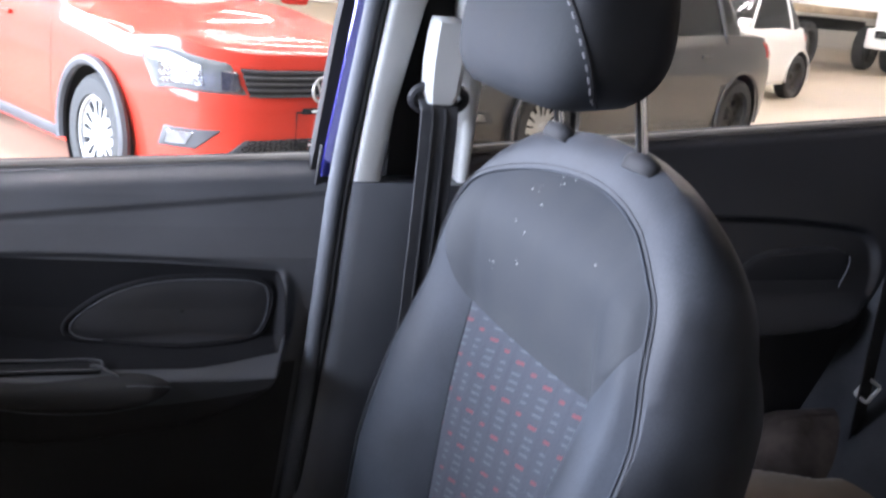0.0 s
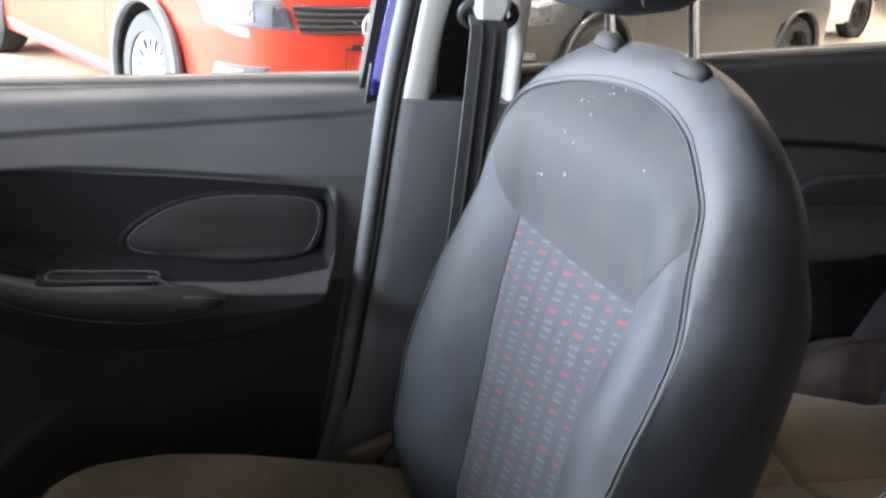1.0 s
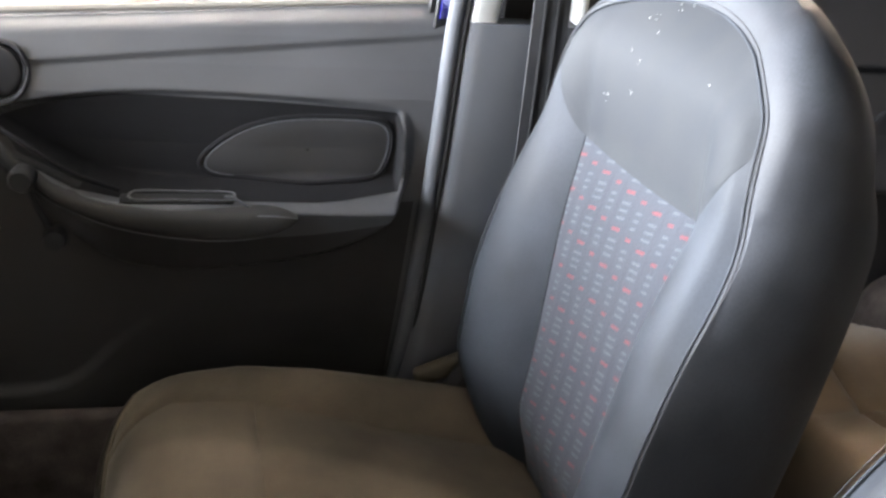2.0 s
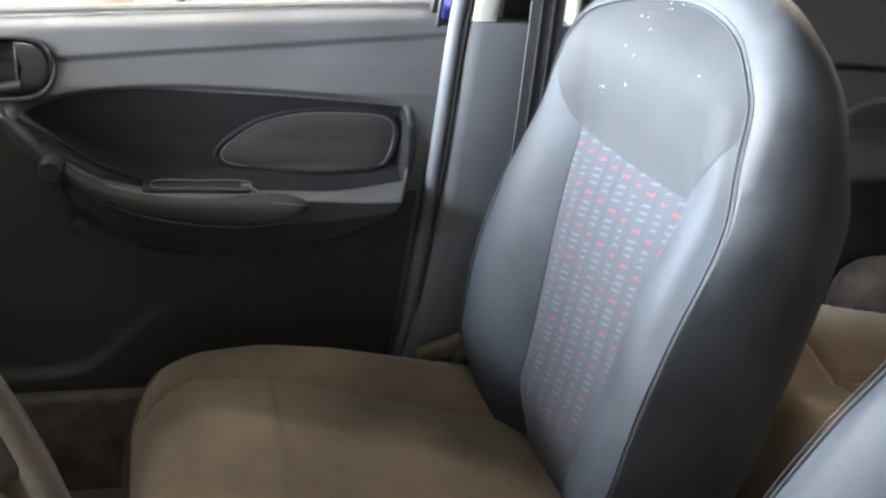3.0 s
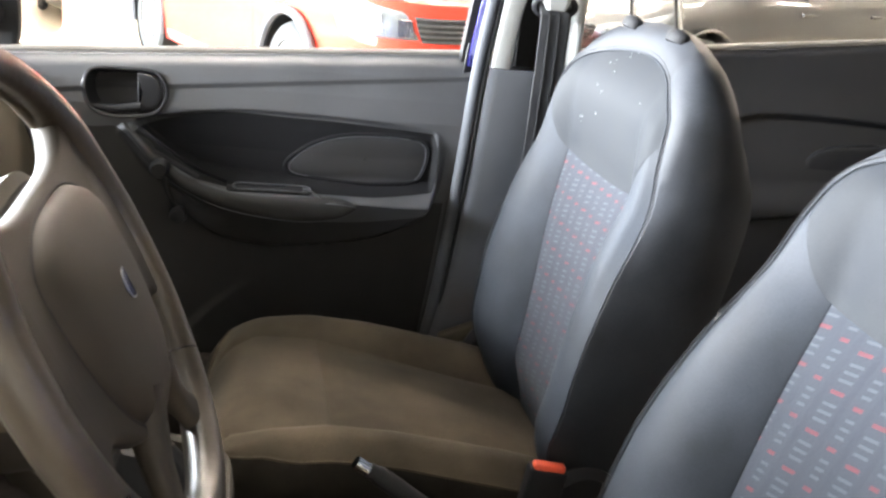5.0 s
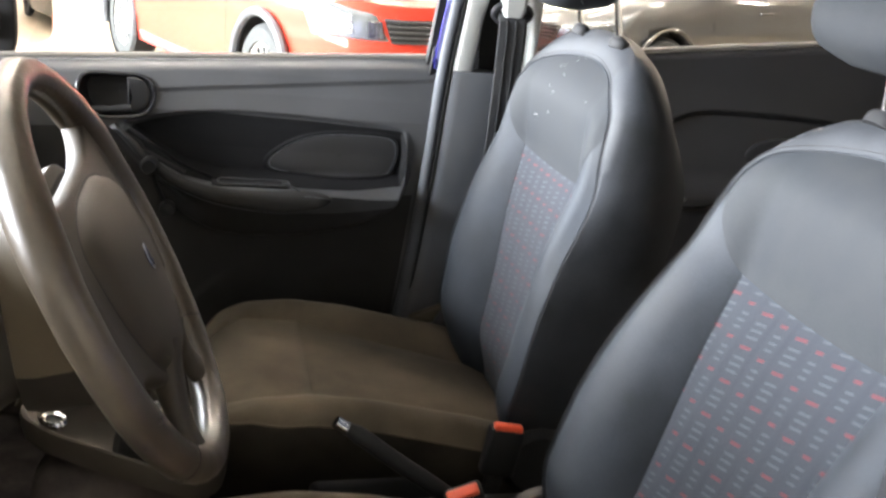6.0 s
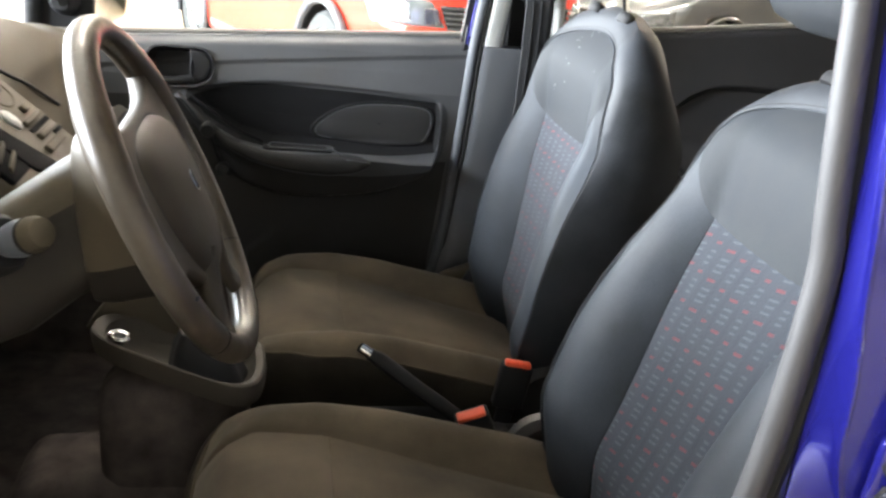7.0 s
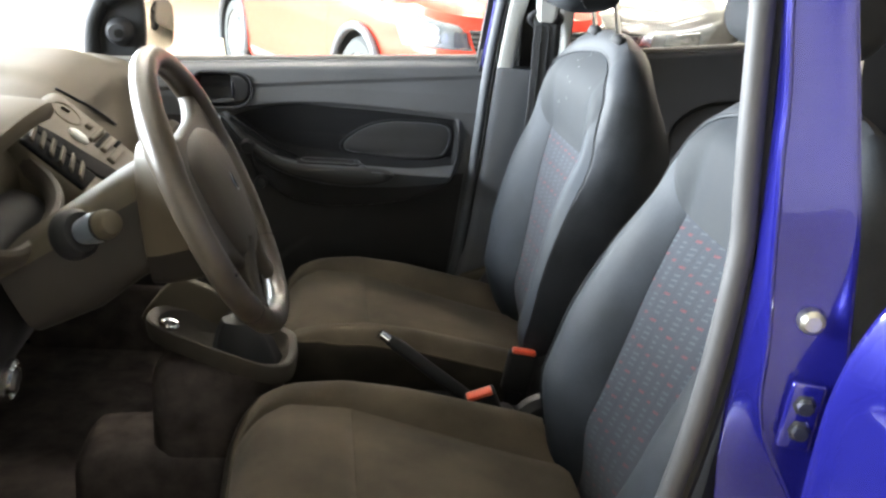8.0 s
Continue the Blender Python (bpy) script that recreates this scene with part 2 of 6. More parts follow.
def thing(name, label, category, at=(0, 0, 0), group="", kind="", place=None):
    ob = new(name)
    ob.empty_display_size = 0.05
    ob.matrix_basis = place if place is not None else Matrix.Translation(at)
    return tagged(ob, label, category, group, kind)


def grid(p, flip=False, wrap=False):
    p = np.asarray(p, float)
    m, n = p.shape[:2]
    f = []
    for i in range(m - 1):
        for j in range(n if wrap else n - 1):
            k = (j + 1) % n
            q = (i * n + j, i * n + k, (i + 1) * n + k, (i + 1) * n + j)
            f.append(q[::-1] if flip else q)
    return p.reshape(-1, 3), f


def merged(*shapes):
    v, f = [], []
    for a, b in shapes:
        o = len(v)
        v.extend(map(tuple, a))
        f.extend(tuple(i + o for i in q) for q in b)
    return np.array(v), f


def moved(shape, m):
    v = np.asarray(shape[0], float)
    a = np.array(m)
    return v @ a[:3, :3].T + a[:3, 3], shape[1]


def loft(rings, caps=True):
    r = np.asarray(rings, float)
    v, f = grid(r, wrap=True)
    n = r.shape[1]
    if caps:
        f = f + [tuple(range(n))[::-1], tuple(range((len(r) - 1) * n, len(r) * n))]
    return v, f


def spline(pts, n, closed=False):
    """Catmull-Rom curve through points, n steps a span."""
    p = np.asarray(pts, float)
    k = len(p)
    out = []
    spans = k if closed else k - 1
    for i in range(spans):
        if closed:
            a, b, c, d = p[(i - 1) % k], p[i], p[(i + 1) % k], p[(i + 2) % k]
        else:
            a, b, c, d = p[max(i - 1, 0)], p[i], p[i + 1], p[min(i + 2, k - 1)]
        for t in np.arange(n) / n:
            out.append(0.5 * (2 * b + (c - a) * t + (2 * a - 5 * b + 4 * c - d) * t * t + (3 * b - a - 3 * c + d) * t ** 3))
    if not closed:
        out.append(p[-1])
    return np.array(out)


def tube(path, radius, seg=8, closed=False, flat=1.0, up=None):
    """A round (or flattened) bar along a path; radius may vary along it."""
    p = np.asarray(path, float)
    n = len(p)
    r = np.broadcast_to(np.asarray(radius, float), (n,))
    t = np.roll(p, -1, 0) - np.roll(p, 1, 0) if closed else np.gradient(p, axis=0)
    t /= np.linalg.norm(t, axis=1)[:, None]
    ref = np.array(up if up is not None else ((0, 0, 1) if abs(t[0][2]) < 0.9 else (1, 0, 0)), float)
    rings = []
    for i in range(n):
        a = ref - t[i] * (ref @ t[i])
        a /= np.linalg.norm(a)
        if up is None:
            ref = a
        b = np.cross(t[i], a)
        th = np.arange(seg) * 2 * np.pi / seg
        rings.append(p[i] + r[i] * (np.cos(th)[:, None] * a * flat + np.sin(th)[:, None] * b))
    if closed:
        rings.append(rings[0])
        return grid(np.array(rings), wrap=True)
    return loft(rings)


def ribbon(path, width_dir, width, thick):
    """A flat band with thickness along a path."""
    p = np.asarray(path, float)
    t = np.gradient(p, axis=0)
    t /= np.linalg.norm(t, axis=1)[:, None]
    w = np.asarray(width_dir, float)
    rings = []
    for i in range(len(p)):
        a = w - t[i] * (w @ t[i])
        a /= np.linalg.norm(a)
        b = np.cross(t[i], a)
        h, k = width / 2, thick / 2
        rings.append([p[i] + a * x + b * y for x, y in ((-h, -k * 0.3), (-h * 0.96, -k), (h * 0.96, -k), (h, -k * 0.3), (h, k * 0.3), (h * 0.96, k), (-h * 0.96, k), (-h, k * 0.3))])
    return loft(rings)


def rounded_box(size, bevel=0.005, segments=3, at=(0, 0, 0), turn=(0, 0, 0), taper=None):
    bm = bmesh.new()
    bmesh.ops.create_cube(bm, size=1.0)
    for v in bm.verts:
        v.co = Vector((v.co.x * size[0], v.co.y * size[1], v.co.z * size[2]))
        if taper:
            k = 1 + (taper - 1) * (v.co.z / size[2] + 0.5)
            v.co.x *= k
            v.co.y *= k
    if bevel > 0:
        bmesh.ops.bevel(bm, geom=bm.edges[:], offset=bevel, segments=segments, profile=0.5, affect="EDGES")
    bm.transform(pose(*at, *turn))
    bm.verts.ensure_lookup_table()
    out = np.array([v.co[:] for v in bm.verts]), [tuple(v.index for v in f.verts) for f in bm.faces]
    bm.free()
    return out


def plate(outline, y0, y1, bevel=0.003, axis="y"):
    """A plate with rounded rim from an outline in x and z; y0 is its visible face."""
    o = np.asarray(outline, float)
    c = o.mean(0)
    s = 1 if y1 > y0 else -1

    def ring(inset, y):
        d = o - c
        ln = np.linalg.norm(d, axis=1)[:, None]
        q = c + d * (1 - inset / ln)
        return np.column_stack([q[:, 0], np.full(len(q), y), q[:, 1]])
    rings = [ring(bevel * 3, y0), ring(bevel, y0 + s * bevel * 0.15), ring(bevel * 0.3, y0 + s * bevel * 0.45), ring(0, y0 + s * bevel * 1.1), ring(0, y1)]
    v, f = loft(rings)
    if axis == "x":
        v = v[:, [1, 0, 2]]
    return v, f


def lathe(profile, seg=32, axis="y"):
    """Turns (radius, along) pairs about an axis."""
    th = np.arange(seg) * 2 * np.pi / seg
    rings = []
    for r, h in profile:
        c = np.column_stack([r * np.cos(th), np.full(seg, h), r * np.sin(th)])
        if axis == "z":
            c = c[:, [0, 2, 1]]
        if axis == "x":
            c = c[:, [1, 0, 2]]
        rings.append(c)
    return loft(rings)


def smooth(a, b, x):
    t = np.clip((np.asarray(x, float) - a) / (b - a), 0, 1)
    return t * t * (3 - 2 * t)


def inside(poly, x, z):
    """Signed distance to a closed outline, negative inside."""
    p = np.asarray(poly, float)
    d = np.full(x.shape, 1e9)
    odd = np.zeros(x.shape, bool)
    for i in range(len(p)):
        a, b = p[i], p[(i + 1) % len(p)]
        e = b - a
        t = np.clip(((x - a[0]) * e[0] + (z - a[1]) * e[1]) / (e @ e + 1e-12), 0, 1)
        d = np.minimum(d, np.hypot(x - a[0] - t * e[0], z - a[1] - t * e[1]))
        cross = ((a[1] > z) != (b[1] > z)) & (x < (b[0] - a[0]) * (z - a[1]) / (b[1] - a[1] + 1e-12) + a[0])
        odd ^= cross
    return np.where(odd, -d, d)


# ---- the hall: floor, roof, far walls ----
floor = shape_part("floor", grid([[(-60, -60, GROUND), (60, -60, GROUND)], [(-60, 60, GROUND), (60, 60, GROUND)]]), CONCRETE)
tagged(floor, "smooth beige concrete floor of the car hall", "floor", kind="structure")
wall_far = shape_part("wall_far", rounded_box((60, 0.3, 7), 0, at=(8, 27, GROUND + 3.5)), WALL)
tagged(wall_far, "pale painted far wall of the hall", "wall", kind="structure")
wall_end = shape_part("wall_end", rounded_box((0.3, 60, 7), 0, at=(30, 0, GROUND + 3.5)), WALL)
# Unseen wall on the near side, added to set the light from there.
added_wall_near = shape_part("added_wall_near", rounded_box((35, 0.3, 6.2), 0, at=(12.5, -7, GROUND + 3.1)), WALL)
# Unseen wall and lintel, added to limit the light through the gateway.
added_wall_front = shape_part("added_wall_front", merged(rounded_box((0.3, 4.8, 6.2), 0, at=(-5.1, -4.6, GROUND + 3.1)), rounded_box((0.3, 18.8, 2.5), 0, at=(-5.1, 5.2, GROUND + 4.95)), rounded_box((0.3, 12.5, 6.2), 0, at=(-5.1, 20.9, GROUND + 3.1))), DIM_WALL)
tagged(added_wall_front, "dim unseen front wall added to narrow the gateway light", "wall", kind="structure")
tagged(added_wall_near, "pale unseen near wall added to shape the side light", "wall", kind="structure")
tagged(wall_end, "pale painted end wall of the hall", "wall", kind="structure")
ceiling = shape_part("ceiling", rounded_box((35.2, 36, 0.2), 0, at=(12.4, 10, GROUND + 6.2)), WALL)
tagged(ceiling, "pale sheet roof of the hall", "ceiling", kind="structure")

TUBE_LIGHT = bpy.data.materials.new("fluorescent_tube")
TUBE_LIGHT.use_nodes = True
TUBE_LIGHT.node_tree.nodes["Principled BSDF"].inputs["Emission Color"].default_value = (1.0, 0.95, 0.86, 1)
TUBE_LIGHT.node_tree.nodes["Principled BSDF"].inputs["Emission Strength"].default_value = 66.0


def ceiling_light(at):
    ob = thing("ceiling_light", "long white fluorescent strip light under the roof", "lamp", at, "strip lights under the roof")
    shape_part("housing", rounded_box((2.6, 0.22, 0.08), 0.01, at=(0, 0, 0.06)), WHITE, ob)
    shape_part("diffuser", rounded_box((2.5, 0.16, 0.04), 0.01, at=(0, 0, 0)), TUBE_LIGHT, ob, "glowing white diffuser")
    return ob


lamp = ceiling_light((-2.0, 5.0, GROUND + 6.0))
for i in range(-1, 4):
    for j in range(1, 6):
        if (i, j) != (-1, 1):
            copy_thing(lamp, pose(2.5 + 4.5 * i, 1.0 + 4.0 * j, GROUND + 6.0))


# ---- seats ----
def half_insert(s):
    return 0.098 + 0.042 * np.clip(np.asarray(s, float) / 0.40, 0, 1)


PIPING = spline([(-0.12, 0.165), (-0.06, 0.198), (-0.02, 0.216), (0.06, 0.242), (0.15, 0.248), (0.25, 0.245), (0.35, 0.239), (0.42, 0.231), (0.48, 0.216), (0.52, 0.204), (0.56, 0.190)], 10)


def half_piping(s):
    return np.interp(s, PIPING[:, 0], PIPING[:, 1])


def back_depth(b, s):
    """How far the backrest's face stands forward of its middle line, across b and up s."""
    b, s = np.abs(np.asarray(b, float)), np.asarray(s, float)
    hb = np.interp(s, [-0.09, 0.05, 0.15, 0.3, 0.42, 0.52, 0.62], [0.040, 0.054, 0.058, 0.046, 0.026, 0.008, 0.0])
    bi, bp = half_insert(s), half_piping(s)
    t = (b - bi) / (bp - bi)
    drop = 0.12 + 0.40 * smooth(0.18, 0.42, s)
    wing = np.where(t < 0, 0, np.where(t < 0.80, 1 - np.clip(1 - t / 0.82, 0, 1) ** 2.2, 1 - drop * smooth(0.78, 1.06, t)))
    n = hb * wing - 0.004 * np.clip(1 - (b / bi) ** 2, 0, 1)
    n = n - 0.018 * smooth(0.34, 0.05, s) - 0.050 * smooth(0.05, -0.09, s) + 0.026 * smooth(0.39, 0.52, s) - 0.040 * np.clip((s - 0.50) / 0.10, 0, 1.2) ** 2
    return n - 0.008 * smooth(0.12, 0.24, b) * smooth(0.44, 0.52, s)


def face_patch(bs, groove=0.0004):
    """A sewn panel: a grid of (b, s), its rim drawn in as a seam. Local: x back, y across, z up the backrest."""
    bs = np.asarray(bs, float)
    n = back_depth(bs[..., 0], bs[..., 1])
    m, k = n.shape
    i, j = np.arange(m)[:, None], np.arange(k)[None, :]
    edge = np.minimum(np.minimum(i, m - 1 - i), np.minimum(j, k - 1 - j))
    n = n - groove * (edge == 0) - groove * 0.25 * (edge == 1) + 0.002 * smooth(1, 6, edge)
    p = np.stack([-n, bs[..., 0], bs[..., 1]], -1)
    return grid(p), bs.reshape(-1, 2)


def piping_loop(step=10):
    low = [(half_piping(s), s) for s in np.linspace(-0.085, 0.47, 16)]
    th = np.linspace(0, np.pi, 33)
    arch = [(half_piping(0.487) * np.sign(np.cos(t)) * abs(np.cos(t)) ** 1.08, 0.487 + 0.100 * np.sin(t) ** 0.94) for t in th]
    loop = np.array(low + arch + [(-b, s) for b, s in low[::-1]])
    keep = [0]
    for i in range(1, len(loop)):
        if np.linalg.norm(loop[i] - loop[keep[-1]]) > 0.006:
            keep.append(i)
    fine = spline(loop[keep], 2)
    pad = np.pad(fine, ((3, 3), (0, 0)), mode="edge")
    soft = np.column_stack([np.convolve(pad[:, k], np.ones(7) / 7, mode="valid") for k in (0, 1)])
    soft[:3], soft[-3:] = fine[:3], fine[-3:]
    return soft


def headrest_shape():
    """A padded block, thicker at the bottom and rounded all over."""
    rings = []
    for k in np.linspace(0, 1, 19):
        z = 0.19 * k
        e = np.sqrt(max(0.0, 1 - abs(2 * k - 1) ** 3.2))
        e = max(e, 0.05)
        w, d = 0.134 * (0.42 + 0.58 * e) * (1.0 - 0.06 * k), 0.072 * (0.25 + 0.75 * e) * (1.08 - 0.25 * k)
        lean = -0.022 + 0.012 * np.sin(np.pi * k)
        th = np.linspace(0, 2 * np.pi, 56, endpoint=False)
        power = max(0.45, 2.2 - 2.5 * k)
        th = np.where(th <= np.pi, np.pi * (th / np.pi) ** power, 2 * np.pi - np.pi * ((2 * np.pi - th) / np.pi) ** power)
        x = np.sign(np.cos(th)) * np.abs(np.cos(th)) ** 0.55 * d + lean
        y = np.sign(np.sin(th)) * np.abs(np.sin(th)) ** 0.50 * w
        rings.append(np.column_stack([x, y, np.full(56, z)]))
    return np.array(rings)


def cushion_height(x, b):
    ab = np.abs(b)
    z = np.interp(x, [-0.582, -0.56, -0.535, -0.49, -0.40, -0.25, -0.05], [0.515, 0.553, 0.577, 0.588, 0.584, 0.550, 0.505])
    z = z + 0.022 * smooth(0.12, 0.19, ab) * np.interp(x, [-0.6, -0.5, -0.3, -0.05], [0.0, 0.4, 1.3, 1.3]) - 0.018 * smooth(0.20, 0.25, ab)
    return z


def cushion_patch(x0, x1, b0, b1, m=18, k=18, groove=0.006, bulge=0.006):
    x, b = np.meshgrid(np.linspace(x0, x1, m), np.linspace(0, 1, k), indexing="ij")
    lo, hi = (b0(x) if callable(b0) else b0), (b1(x) if callable(b1) else b1)
    b = lo + (hi - lo) * b
    z = cushion_height(x, b)
    i, j = np.arange(m)[:, None], np.arange(k)[None, :]
    edge = np.minimum(np.minimum(i, m - 1 - i), np.minimum(j, k - 1 - j))
    z = z - groove * (edge == 0) - groove * 0.3 * (edge == 1) + bulge * smooth(0, 6, edge)
    return grid(np.stack([x, b, z], -1))


def front_seat(name, label, centre, recline, specks, lift=0.0, rise=0.0):
    """A front seat: cushion, reclining backrest with ticked insert, head restraint on two posts."""
    seat = thing(name, label, "car seat", group="front seats", place=pose(0, centre, 0, 0, 0, 4.3))
    # cushion
    raised = Matrix.Translation((0, 0, lift))
    half = lambda x: np.interp(x, [-0.58, -0.56, -0.53, -0.45, -0.1], [0.13, 0.185, 0.215, 0.238, 0.248])
    inner = lambda x: np.interp(x, [-0.6, -0.5, -0.39, -0.05], [0.12, 0.16, 0.150, 0.115])
    shape_part("cushion_panel", cushion_patch(-0.389, -0.03, lambda x: -inner(x), inner), CUSHION, seat, "brown-grey cloth seat panel", place=raised)
    shape_part("cushion_front", cushion_patch(-0.574, -0.389, lambda x: -inner(x), inner), CUSHION, seat, place=raised)
    for s in (-1, 1):
        a, c = (inner, half) if s > 0 else (lambda x: -half(x), lambda x: -inner(x))
        shape_part("cushion_bolster", cushion_patch(-0.574, -0.03, a, c, 30, 14), CUSHION, seat, place=raised)
    xs = np.concatenate([np.linspace(-0.03, -0.54, 22), [-0.552, -0.562, -0.570, -0.574]])
    rim = [(x, half(x)) for x in xs] + [(-0.576, b) for b in np.linspace(0.11, -0.11, 9)] + [(x, -half(x)) for x in xs[::-1]]
    rim = np.array(rim)
    rows = []
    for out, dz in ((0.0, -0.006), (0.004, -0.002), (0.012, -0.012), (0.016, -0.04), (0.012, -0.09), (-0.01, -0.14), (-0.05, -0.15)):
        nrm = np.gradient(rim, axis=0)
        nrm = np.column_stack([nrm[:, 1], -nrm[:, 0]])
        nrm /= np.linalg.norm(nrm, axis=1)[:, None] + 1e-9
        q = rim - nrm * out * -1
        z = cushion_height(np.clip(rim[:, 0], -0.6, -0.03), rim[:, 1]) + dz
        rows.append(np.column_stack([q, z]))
    # The side shade of the cushion comes from this darker cloth tone.
    shape_part("cushion_skirt", grid(rows), SHADED_SKIRT, seat, "cushion skirt, its shade put into a darker cloth", place=raised)
    pipe = np.column_stack([rim, cushion_height(np.clip(rim[:, 0], -0.6, -0.03), rim[:, 1]) - 0.002])
    shape_part("cushion_piping", tube(pipe, 0.002, 6), CUSHION, seat, place=raised)
    cross = np.array([(-0.389, b, float(cushion_height(-0.389, b)) - 0.001) for b in np.linspace(-0.148, 0.148, 24)])
    shape_part("cushion_seam", tube(cross, 0.0012, 6), CUSHION, seat, place=raised)
    shape_part("seat_base", rounded_box((0.42, 0.40, 0.16), 0.02, at=(-0.30, 0, 0.37)), BLACK, seat)
    for s in (-1, 1):
        shape_part("side_shield", rounded_box((0.36, 0.035, 0.11), 0.015, at=(-0.22, s * 0.242, 0.45), turn=(0, -4, 0)), PLASTIC, seat)
        shape_part("rail", rounded_box((0.46, 0.03, 0.03), 0.004, at=(-0.25, s * 0.2, 0.275)), GREY_METAL, seat)
        shape_part("hinge_cover", moved(lathe([(0.0, -0.02), (0.05, -0.02), (0.062, -0.008), (0.062, 0.012), (0.05, 0.02), (0, 0.02)], 28), pose(-0.035, s * 0.256, 0.515)), PLASTIC, seat, "round black hinge cover")
    # backrest
    tilt = pose(-0.0746, 0, 0.567, 0, 12.5, 0)
    swing = pose(-0.03, 0, 0.50) @ pose(0, 0, 0, 0, recline, 0) @ pose(0.03, 0, -0.50)
    place = swing @ tilt @ Matrix.Translation((0, -0.024, rise))
    q = np.linspace(0, 1, 26)
    cols = np.linspace(-1, 1, 30)
    s_rows = np.linspace(-0.085, 0.40, 44)
    S, C = np.meshgrid(s_rows, cols, indexing="ij")
    (sh, uv) = face_patch(np.stack([C * half_insert(S), S - 0.006 * (1 - C ** 2) * smooth(0.3, 0.4, S)], -1), 0.0015)
    shape_part("insert", sh, INSERT, seat, "dark cloth insert with pale and red ticks", uv=uv, place=place)
    for sign in (-1, 1):
        R, T = np.meshgrid(np.linspace(0, 1, 44), np.linspace(0, 1, 18), indexing="ij")
        top = 0.40 + 0.088 * T ** 1.3
        s = -0.085 + (top + 0.085) * R
        b = half_insert(s) + (half_piping(s) - half_insert(s)) * T
        if sign < 0:
            b = b[:, ::-1] * -1
            s = s[:, ::-1]
        sh, uv = face_patch(np.stack([b, s], -1))
        shape_part("bolster", sh, LEATHER, seat, "smooth dark grey leatherette bolster", place=place)
    c = np.linspace(-1, 1, 48)
    corner = 0.140 / 0.205
    seam = np.clip(np.abs(c) - corner, 0, 1) / (1 - corner)
    seam_s = 0.40 + 0.088 * seam ** 1.3
    low_b = np.where(np.abs(c) < corner, c * 0.140 / corner, np.sign(c) * (half_insert(seam_s) + (half_piping(seam_s) - half_insert(seam_s)) * seam))
    low_s = np.where(np.abs(c) < corner, 0.40 - 0.006 * (1 - (c / corner) ** 2), 0.40 + 0.088 * (np.clip(np.abs(c) - corner, 0, 1) / (1 - corner)) ** 1.3)
    top_b = np.sign(c) * half_piping(0.488) * np.abs(np.sin(c * np.pi / 2)) ** 1.08
    top_s = 0.487 + 0.100 * np.abs(np.cos(c * np.pi / 2)) ** 0.94
    r = np.linspace(0, 1, 26)[:, None]
    sh, uv = face_patch(np.stack([low_b * (1 - r) + top_b * r, low_s * (1 - r) + top_s * r], -1))
    shape_part("shoulder_panel", sh, HEAD_CLOTH, seat, "dusty grey shoulder panel with white specks" if specks else "smooth grey shoulder panel", place=place)
    loop = piping_loop()
    nrm = np.gradient(loop, axis=0)
    nrm = np.column_stack([nrm[:, 1], -nrm[:, 0]])
    pad9 = np.pad(nrm / np.linalg.norm(nrm, axis=1)[:, None], ((5, 5), (0, 0)), mode="edge")
    nrm = np.column_stack([np.convolve(pad9[:, k], np.ones(11) / 11, mode="valid") for k in (0, 1)])
    nrm /= np.linalg.norm(nrm, axis=1)[:, None]
    depth = back_depth(loop[:, 0], np.clip(loop[:, 1], -0.09, 0.62))
    rows = []
    up = smooth(0.42, 0.57, loop[:, 1])
    for out, dn in ((0.0, -0.0012), (0.003, -0.0003), (0.008, -0.001), (0.014, -0.009), (0.018, -0.028), (0.018, -0.06), (0.013, -0.095), (0.002, -0.125), (-0.01, -0.142), (-0.06, -0.148), (-0.12, -0.148), (-0.2, -0.146)):
        out = out * (1 - 0.45 * smooth(0.42, 0.28, loop[:, 1])) if out > 0 else out
        o = out * (1 + 0.35 * smooth(0.2, 0.45, loop[:, 1]) + 0.15 * np.exp(-((loop[:, 1] - 0.525) / 0.07) ** 2) + 1.5 * smooth(0.36, 0.60, loop[:, 1])) * (1 - 0.55 * smooth(0.12, 0.20, loop[:, 0])) if np.ndim(out) else out
        pt = loop + nrm * np.reshape(o, (-1, 1)) if np.ndim(o) else loop + nrm * o
        if np.ndim(out) == 0 and out < -0.05:
            k = -out / 0.2 * 0.9
            mid = np.column_stack([np.zeros(len(loop)), np.clip(loop[:, 1], 0, 0.42)])
            pt = loop * (1 - k) + mid * k
        keep = max(0, 1 + dn / 0.06)
        d2 = depth * (keep + (1 - keep) * 0.35 * up) + dn * (1 - 0.30 * up)
        rows.append(np.column_stack([-d2, pt]))
    shape_part("back_cover", grid(rows, flip=True), LEATHER_SIDE, seat, "dark leatherette side and back cover", place=place)
    pts = np.column_stack([-depth - 0.001, loop + nrm * 0.002])
    shape_part("piping", tube(pts, 0.0013, 6), LEATHER, seat, place=place)
    pts = np.column_stack([-depth - 0.0002, loop + nrm * 0.0085])
    shape_part("stitching", tube(pts, 0.0006, 5), BLACK, seat, place=place)
    # head restraint
    hr = headrest_shape()
    head = place @ pose(-0.050, 0.004, 0.658, 0, -12, 0)
    seg = hr.shape[1]
    front = [j % seg for j in range(20, 37)]
    shape_part("head_pad", grid(hr[:, front]), HEAD_CLOTH, seat, "grey leatherette front of the head restraint", place=head)
    rest = [j % seg for j in range(36, seg + 21)]
    v, f = grid(hr[:, rest])
    caps = []
